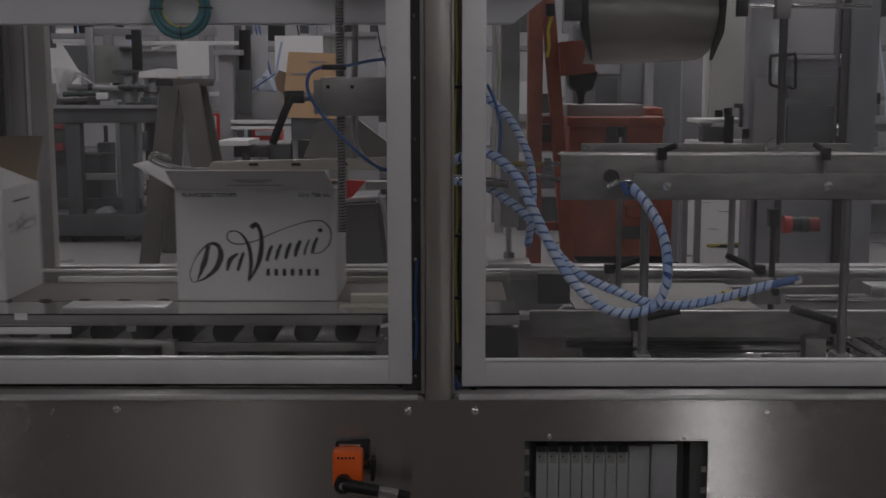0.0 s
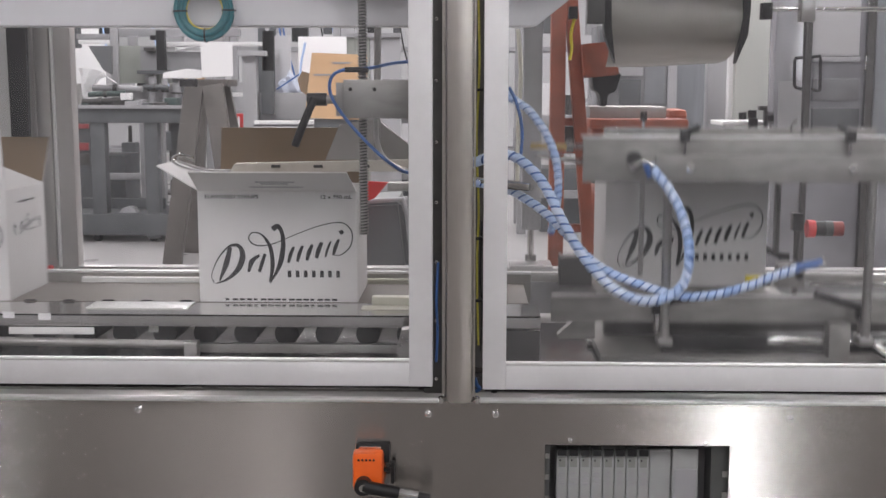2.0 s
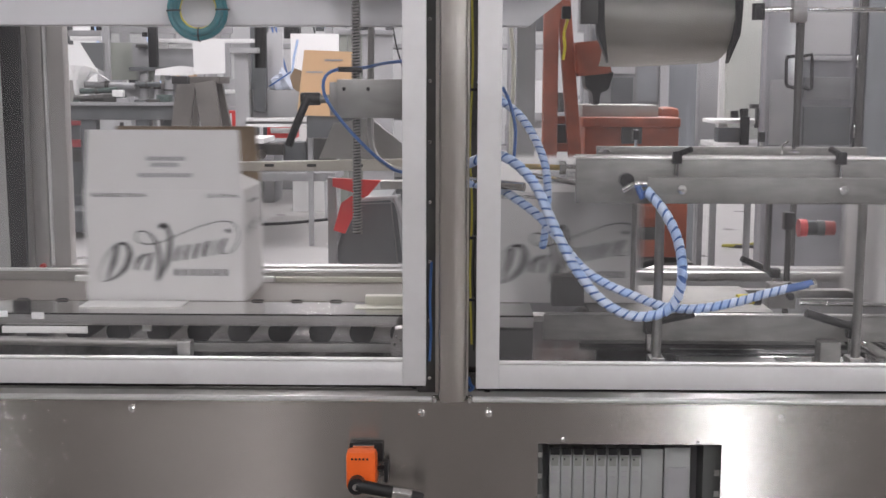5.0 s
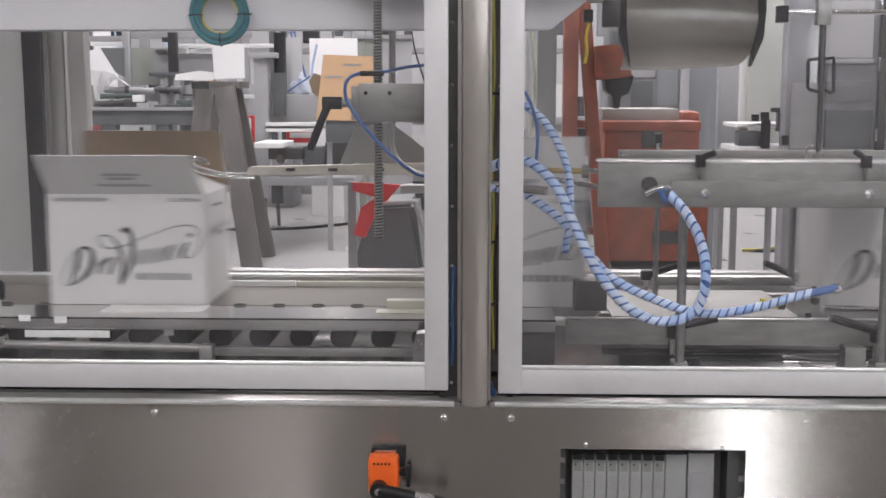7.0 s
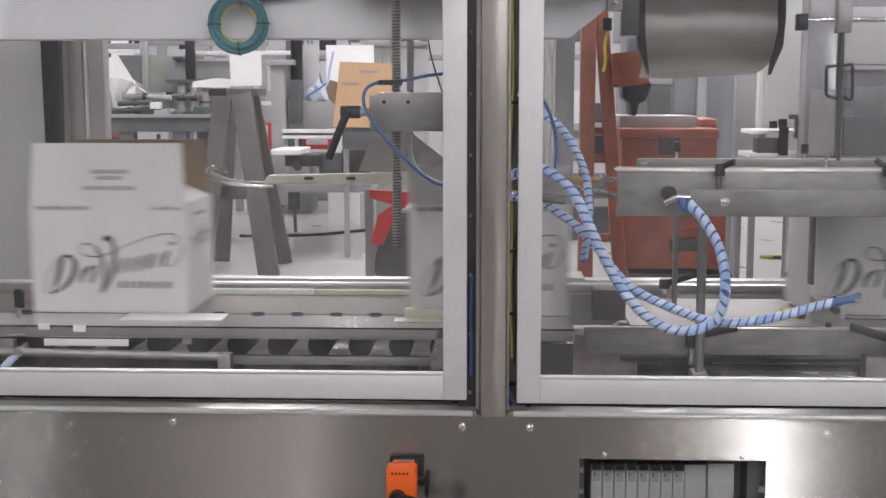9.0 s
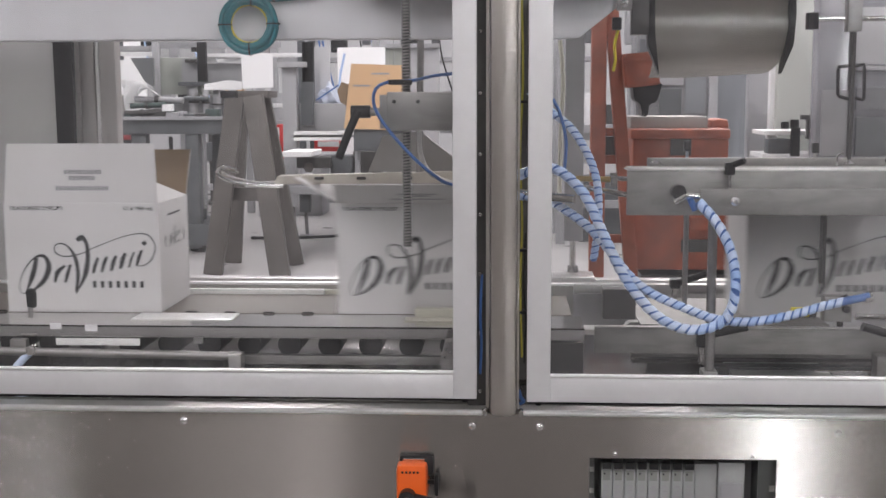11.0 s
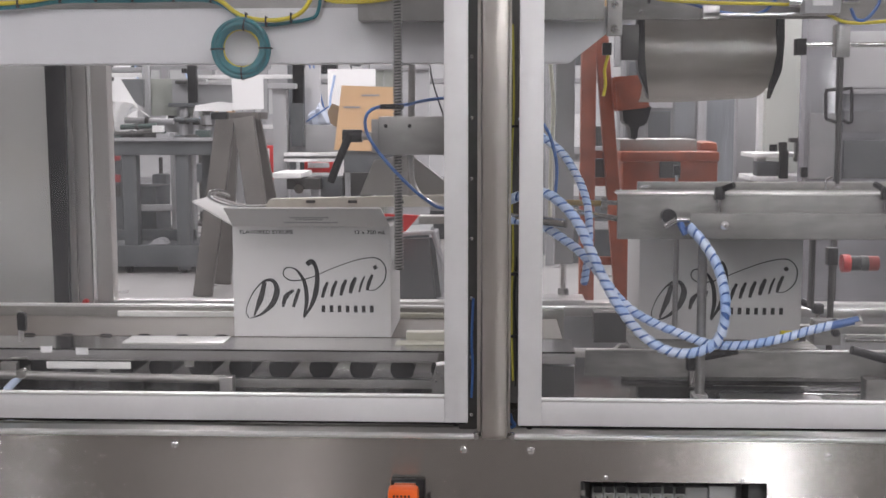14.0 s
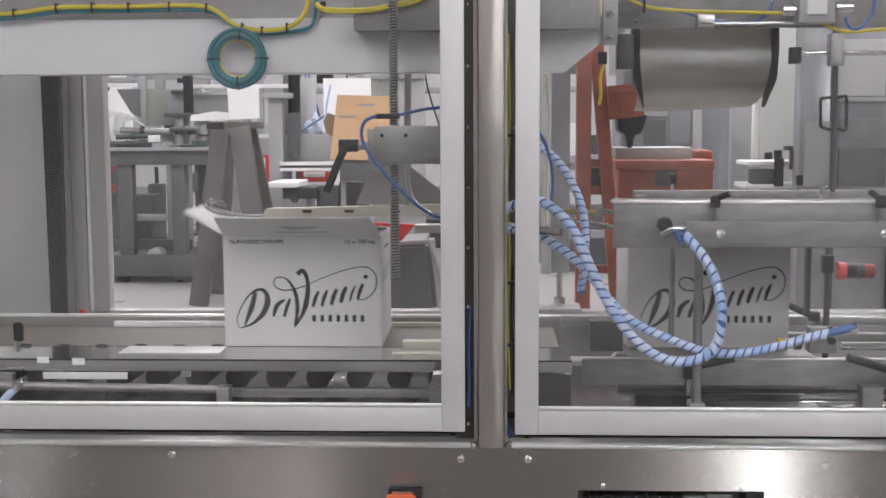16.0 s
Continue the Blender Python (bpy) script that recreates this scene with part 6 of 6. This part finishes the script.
box_at("grille", (0.683, 5.090, 0.965), (0.771, 5.090, 0.893), 5.085, 5.1, DARK, fk)
box_at("top_plate", (0.525, 5.200, 1.055), (0.856, 5.200, 0.995), 5.2, 5.55, DULL, fk)
box_at("lower_body", (0.533, 5.100, 0.690), (0.978, 5.100, 0.399), 5.1, 5.6, RUST, fk, 0.015)
box_at("recess", (0.738, 5.090, 0.533), (0.859, 5.090, 0.479), 5.085, 5.1, DARK, fk)
box_at("pocket", (0.775, 5.090, 0.626), (0.906, 5.090, 0.572), 5.085, 5.1, RUST, fk)
box_at("chassis", (0.571, 5.100, 0.378), (1.009, 5.100, 0.330), 5.1, 5.9, DARK, fk)
part("wheel", rod((0.633, 5.2, 0.08), (0.682, 5.2, 0.08), 0.08, 18), RUBBER, fk)
part("wheel", rod((0.930, 5.2, 0.08), (0.979, 5.2, 0.08), 0.08, 18), RUBBER, fk)
part("column", block(0.592, 0.994, 5.3, 5.5, 0.08, 0.400), DARK, fk)

# cabinets and curtain on the right
def cabinet(nm, a, b, y, depth, mat, label, category, z0=0.0):
    t = thing(nm, ((a[0] + b[0]) / 2, y, z0), label, category)
    part("body", block(a[0], b[0], y, y + depth, z0, max(a[2], b[2]), 0.006), mat, t)
    return t


t = cabinet("grey_cabinet", (1.384, 7.000, 1.739), (1.520, 7.000, 0.559), 7.0, 0.1, MIDGREY, "pale grey narrow machine cabinet on a post", "cabinet", 0.72)
part("post", block(1.386, 1.412, 7.02, 7.08, 0.0, 0.721), GREY, t)
gd = thing("machine_guard_box", (0.915, 6.6, 0), "grey smoky machine guard on legs behind the stacker", "guard")
part("body", block(0.695, 1.085, 6.6, 6.9, 0.66, 1.472, 0.006), GUARDGREY, gd)
part("post", block(1.086, 1.135, 6.585, 6.635, 0.0, 1.6, 0.004), MIDGREY, gd)
for x in (0.70, 1.08):
    for y in (6.62, 6.88):
        part("leg", block(x - 0.016, x + 0.016, y - 0.016, y + 0.016, 0.0, 0.661), DARK, gd)
for a, b, z0, z1, m in ((0.71, 0.80, 1.12, 1.45, SLATE), (0.81, 0.95, 1.20, 1.31, MIDGREY), (0.96, 1.07, 1.05, 1.42, BLUEGREY), (0.81, 0.95, 1.34, 1.45, GREY), (0.82, 0.94, 1.02, 1.18, SLATE)):
    part("panel", block(a, b, 6.592, 6.6, z0, z1, 0.002), m, gd)
part("rail", block(0.69, 1.085, 6.58, 6.592, 1.325, 1.337), SHEET, gd)
cabinet("blue_cabinet", (1.268, 7.600, 1.509), (1.536, 7.600, 0.508), 7.6, 0.5, BLUEGREY, "blue grey machine guard with translucent sheets", "guard")
# white strip stands in for a bright window edge
t = cabinet("white_pillar", (1.385, 6.450, 1.692), (1.449, 6.450, 0.606), 6.45, 0.05, SHEETWHITE, "white strip for a bright window edge, set on a press body", "pillar", 0.827)
t = cabinet("machine_column", (1.412, 6.400, 1.717), (1.640, 6.400, 1.009), 6.4, 0.06, GREENWHITE, "pale grey machine column on a press body", "column", 0.827)
part("rib", block(1.498, 1.539, 6.461, 6.475, 0.827, 1.715), WALL, t)
t = cabinet("guard_cabinet", (1.417, 5.600, 1.672), (2.015, 5.600, 0.678), 5.6, 0.12, SCREEN, "smoky panelled guard cabinet with black pull handles", "cabinet")
part("divider", block(1.556, 1.579, 5.575, 5.6, 0.05, 1.643), DARK, t)
part("handle", sweep([(1.540, 5.550, 1.277), (1.491, 5.520, 1.272), (1.487, 5.520, 1.256), (1.490, 5.520, 1.148), (1.498, 5.520, 1.138), (1.545, 5.550, 1.127)], 0.008, 8), BLACK, t)
part("handle", sweep([(1.576, 5.550, 1.277), (1.601, 5.520, 1.281), (1.604, 5.520, 1.261), (1.608, 5.520, 1.127), (1.598, 5.520, 1.122), (1.581, 5.550, 1.132)], 0.008, 8), BLACK, t)
box_at("panel", (1.438, 5.590, 1.167), (1.564, 5.590, 0.865), 5.585, 5.6, GREY, t)
box_at("panel", (1.580, 5.590, 1.541), (1.799, 5.590, 1.282), 5.585, 5.6, WALL, t)
box_at("panel", (1.591, 5.590, 1.179), (1.806, 5.590, 1.079), 5.585, 5.6, GUARDGREY, t)
box_at("frame", (1.586, 5.585, 1.278), (1.803, 5.585, 1.256), 5.575, 5.6, MIDGREY, t)
box_at("panel", (1.595, 5.590, 1.043), (1.813, 5.590, 0.864), 5.585, 5.6, SLATE, t)
part("corner_post", block(1.83, 1.868, 5.570, 5.60, 0.0, 1.69, 0.003), DARK, t)
part("panel", block(1.875, 1.995, 5.588, 5.60, 0.70, 1.64, 0.003), BLUEGREY, t)
for z in (0.9, 1.22, 1.5):
    part("hinge", block(1.822, 1.832, 5.565, 5.59, z, z + 0.06, 0.002), POLISHED, t)
sm = thing("small_press", (1.413, 6.0, 0), "white bench press with dark clamps and knobs", "machine")
box_at("table", (1.267, 6.000, 0.969), (1.547, 6.000, 0.948), 6.0, 6.3, SHEETWHITE, sm)
box_at("table", (1.258, 6.000, 0.856), (1.567, 6.000, 0.832), 6.0, 6.3, SHEETWHITE, sm)
box_at("leg", (1.295, 6.050, 0.947), (1.344, 6.050, 0.641), 6.05, 6.1, SHEETWHITE, sm)
box_at("clamp", (1.395, 6.000, 0.985), (1.438, 6.000, 0.844), 5.97, 6.0, BLACK, sm)
box_at("clamp", (1.472, 6.000, 1.036), (1.539, 6.000, 0.928), 5.97, 6.02, DARK, sm)
box_at("arm", (1.439, 5.980, 1.047), (1.532, 5.980, 1.025), 5.95, 6.0, DARK, sm)
box_at("block", (1.289, 6.020, 0.928), (1.397, 6.020, 0.854), 6.0, 6.1, SLATE, sm)
box_at("body", (1.291, 6.100, 0.827), (1.583, 6.100, 0.578), 6.1, 6.5, MIDGREY, sm)
part("knob", rod((1.363, 5.980, 0.980), (1.362, 5.980, 1.014), 0.02, 10), BLACK, sm)
part("knob", rod((1.410, 5.980, 0.986), (1.409, 5.980, 1.025), 0.022, 10), BLACK, sm)
for x in (1.30, 1.56):
    for y in (6.12, 6.46):
        part("leg", block(x - 0.016, x + 0.016, y - 0.016, y + 0.016, 0.0, 0.579, 0.003), GREY, sm)
solo("floor_strap", sweep([(1.84, 8.33, 0.012), (1.92, 8.29, 0.02), (2.0, 8.36, 0.012), (2.07, 8.30, 0.03), (2.15, 8.37, 0.012)], 0.011, 8, n=24), DULL_YELLOW, "crumpled yellow strap lying on the concrete floor", "strap")
solo("floor_strap", sweep([(1.88, 8.31, 0.014), (1.98, 8.27, 0.014), (2.10, 8.28, 0.014)], 0.012, 8, n=16), BLACK, "black strap lying on the concrete floor", "strap")


# ---------------------------------------------------------------- what moves
PX = 1.2876e-3   # metres of belt for one unit of the step tables below
ENTER = [(1.15, -1130), (1.34, -1010), (1.46, -850), (1.52, -745), (1.58, -690), (1.90, -676), (2.0, -645), (2.2, -563), (2.4, -475), (2.53, -437), (2.63, -396), (2.73, -299), (2.8, -244), (3.0, -91), (3.124, -33), (3.25, -8), (3.45, 0)]
TO_LIFT = [(2.12, 0), (2.2, 14), (2.25, 32), (2.33, 70), (2.4, 105), (2.5, 172), (2.6, 257), (2.73, 385), (2.93, 583), (3.04, 660), (3.128, 693), (3.3, 728)]
LEAVE = [(2.12, 0), (2.2, 14), (2.25, 32), (2.33, 70), (2.4, 105), (2.5, 170), (2.6, 250), (2.73, 365), (2.93, 560), (3.04, 630), (3.128, 660), (3.3, 680)]
LIFTING = [(1.22, 0.0), (1.30, 0.17), (1.372, 0.475), (1.44, 0.79), (1.50, 0.95), (1.56, 1.0), (1.78, 1.0), (1.83, 0.89), (1.86, 0.79), (1.93, 0.50), (2.0, 0.23), (2.06, 0.06), (2.11, 0.0)]


OFFSETS = {0: -0.03, 2: 0.018, 3: -0.03, 4: -0.012, 6: 0.025}


def beat(c):
    """When cycle c begins, in seconds."""
    return c * CYCLE + OFFSETS.get(c, 0.0)


def lift_rows():
    rows = [(0.0, 0.0)]
    for c in range(-1, 8):
        rows += [(t + beat(c), v) for t, v in LIFTING if 0 < t + beat(c) < 16]
    rows.append((16.0, 0.0))
    return rows


def at_time(table, t):
    for (a, u), (b, v) in zip(table, table[1:]):
        if a <= t <= b:
            return u + (v - u) * (t - a) / max(b - a, 1e-9)
    return table[0][1] if t < table[0][0] else table[-1][1]


def case_travel(k):
    """Seconds, way along the belt and height of case k, which stands at the stop in cycle k."""
    rows = []
    for back in range(9, 0, -1):     # waiting line before the machine
        t0 = beat(k - 1 - back)
        rows += [(t0 + 2.12, -1130 - back * 380, 0), (t0 + 3.1, -1130 - (back - 1) * 380, 0)]
    soon = {3: -0.24, 6: 0.145, 7: 0.145}.get(k, 0.0)     # some come up to the gate a little sooner or later
    rows += [(beat(k - 1) + t - (soon if t < 1.7 else 0.0), u, 0) for t, u in ENTER]
    rows += [(beat(k) + t, u, 0) for t, u in TO_LIFT]
    rows += [(beat(k + 1) + t, 728, v) for t, v in LIFTING]
    rows += [(beat(k + 1) + t, 728 + u, 0) for t, u in LEAVE]
    for on in range(1, 9):
        t0 = beat(k + 1 + on)
        rows += [(t0 + 2.12, 1408 + (on - 1) * 340, 0), (t0 + 3.1, 1408 + on * 340, 0)]
    rows.sort()
    return rows


def clipped(rows):
    """The rows inside the clip, with its two ends."""
    def value(t):
        for a, b in zip(rows, rows[1:]):
            if a[0] <= t <= b[0]:
                w = (t - a[0]) / max(b[0] - a[0], 1e-9)
                return [p + (q - p) * w for p, q in zip(a[1:], b[1:])]
        return list(rows[0][1:] if t < rows[0][0] else rows[-1][1:])
    out_rows = [(0.0, *value(0.0))]
    for r in rows:
        if 0.03 < r[0] < 15.97 and r[0] - out_rows[-1][0] > 0.034:
            out_rows.append(r)
    out_rows.append((16.0, *value(16.0)))
    return out_rows


def motions():
    # lift
    base = lift.location.copy()
    rows = clipped(lift_rows())
    walk(lift, [(t, pose(base.x, base.y, base.z + LIFT * v)) for t, v in rows])
    # hoses
    for t_ob, pieces, lo, hi in HOSES:
        org = ORIGIN[t_ob]
        for i, piece in enumerate(pieces):
            keys = []
            for t, v in rows:
                a, b = lo[i].lerp(hi[i], v), lo[i + 1].lerp(hi[i + 1], v)
                q = (b - a).to_track_quat("X", "Z").to_matrix().to_4x4()
                keys.append((t, Matrix.Translation((a + b) / 2 - org) @ q))
            walk(piece, keys)
    # cases
    for k, (c, flaps) in enumerate(CASES):
        n = k - 1
        tr = clipped(case_travel(n))
        walk(c, [(t, pose(STOP_X + u * PX, CASE_Y, BELT_Z + LIFT * v)) for t, u, v in tr])
        fold = lambda u, a, b, u0=-95, u1=-15: a + (b - a) * min(max((u - u0) / (u1 - u0), 0), 1)
        stay = 1.0 if n == 0 else 0.0
        f = {nm: ob.location.copy() for nm, ob in flaps.items()}
        early = n == 3     # this one reached the plough with its flaps half turned
        p = f["front_flap"]
        walk(flaps["front_flap"], [(t, pose(*p, fold(u, 47 if early else -4, 68) if u < 200 else fold(u, 68, -71, 257, 583))) for t, u, v in tr])
        p = f["back_flap"]
        walk(flaps["back_flap"], [(t, pose(*p, fold(u, -39 if u < -420 and not early else 3, 3 if stay and u < 60 else 84))) for t, u, v in tr])
        p = f["leading_flap"]
        walk(flaps["leading_flap"], [(t, pose(*p, 0, fold(u, -66, -88), 0)) for t, u, v in tr])
        p = f["trailing_flap"]
        walk(flaps["trailing_flap"], [(t, pose(*p, 0, fold(u, 78, -62, -60, -14) if u < 200 else fold(u, -62, 80, 200, 420), 0)) for t, u, v in tr])


motions()
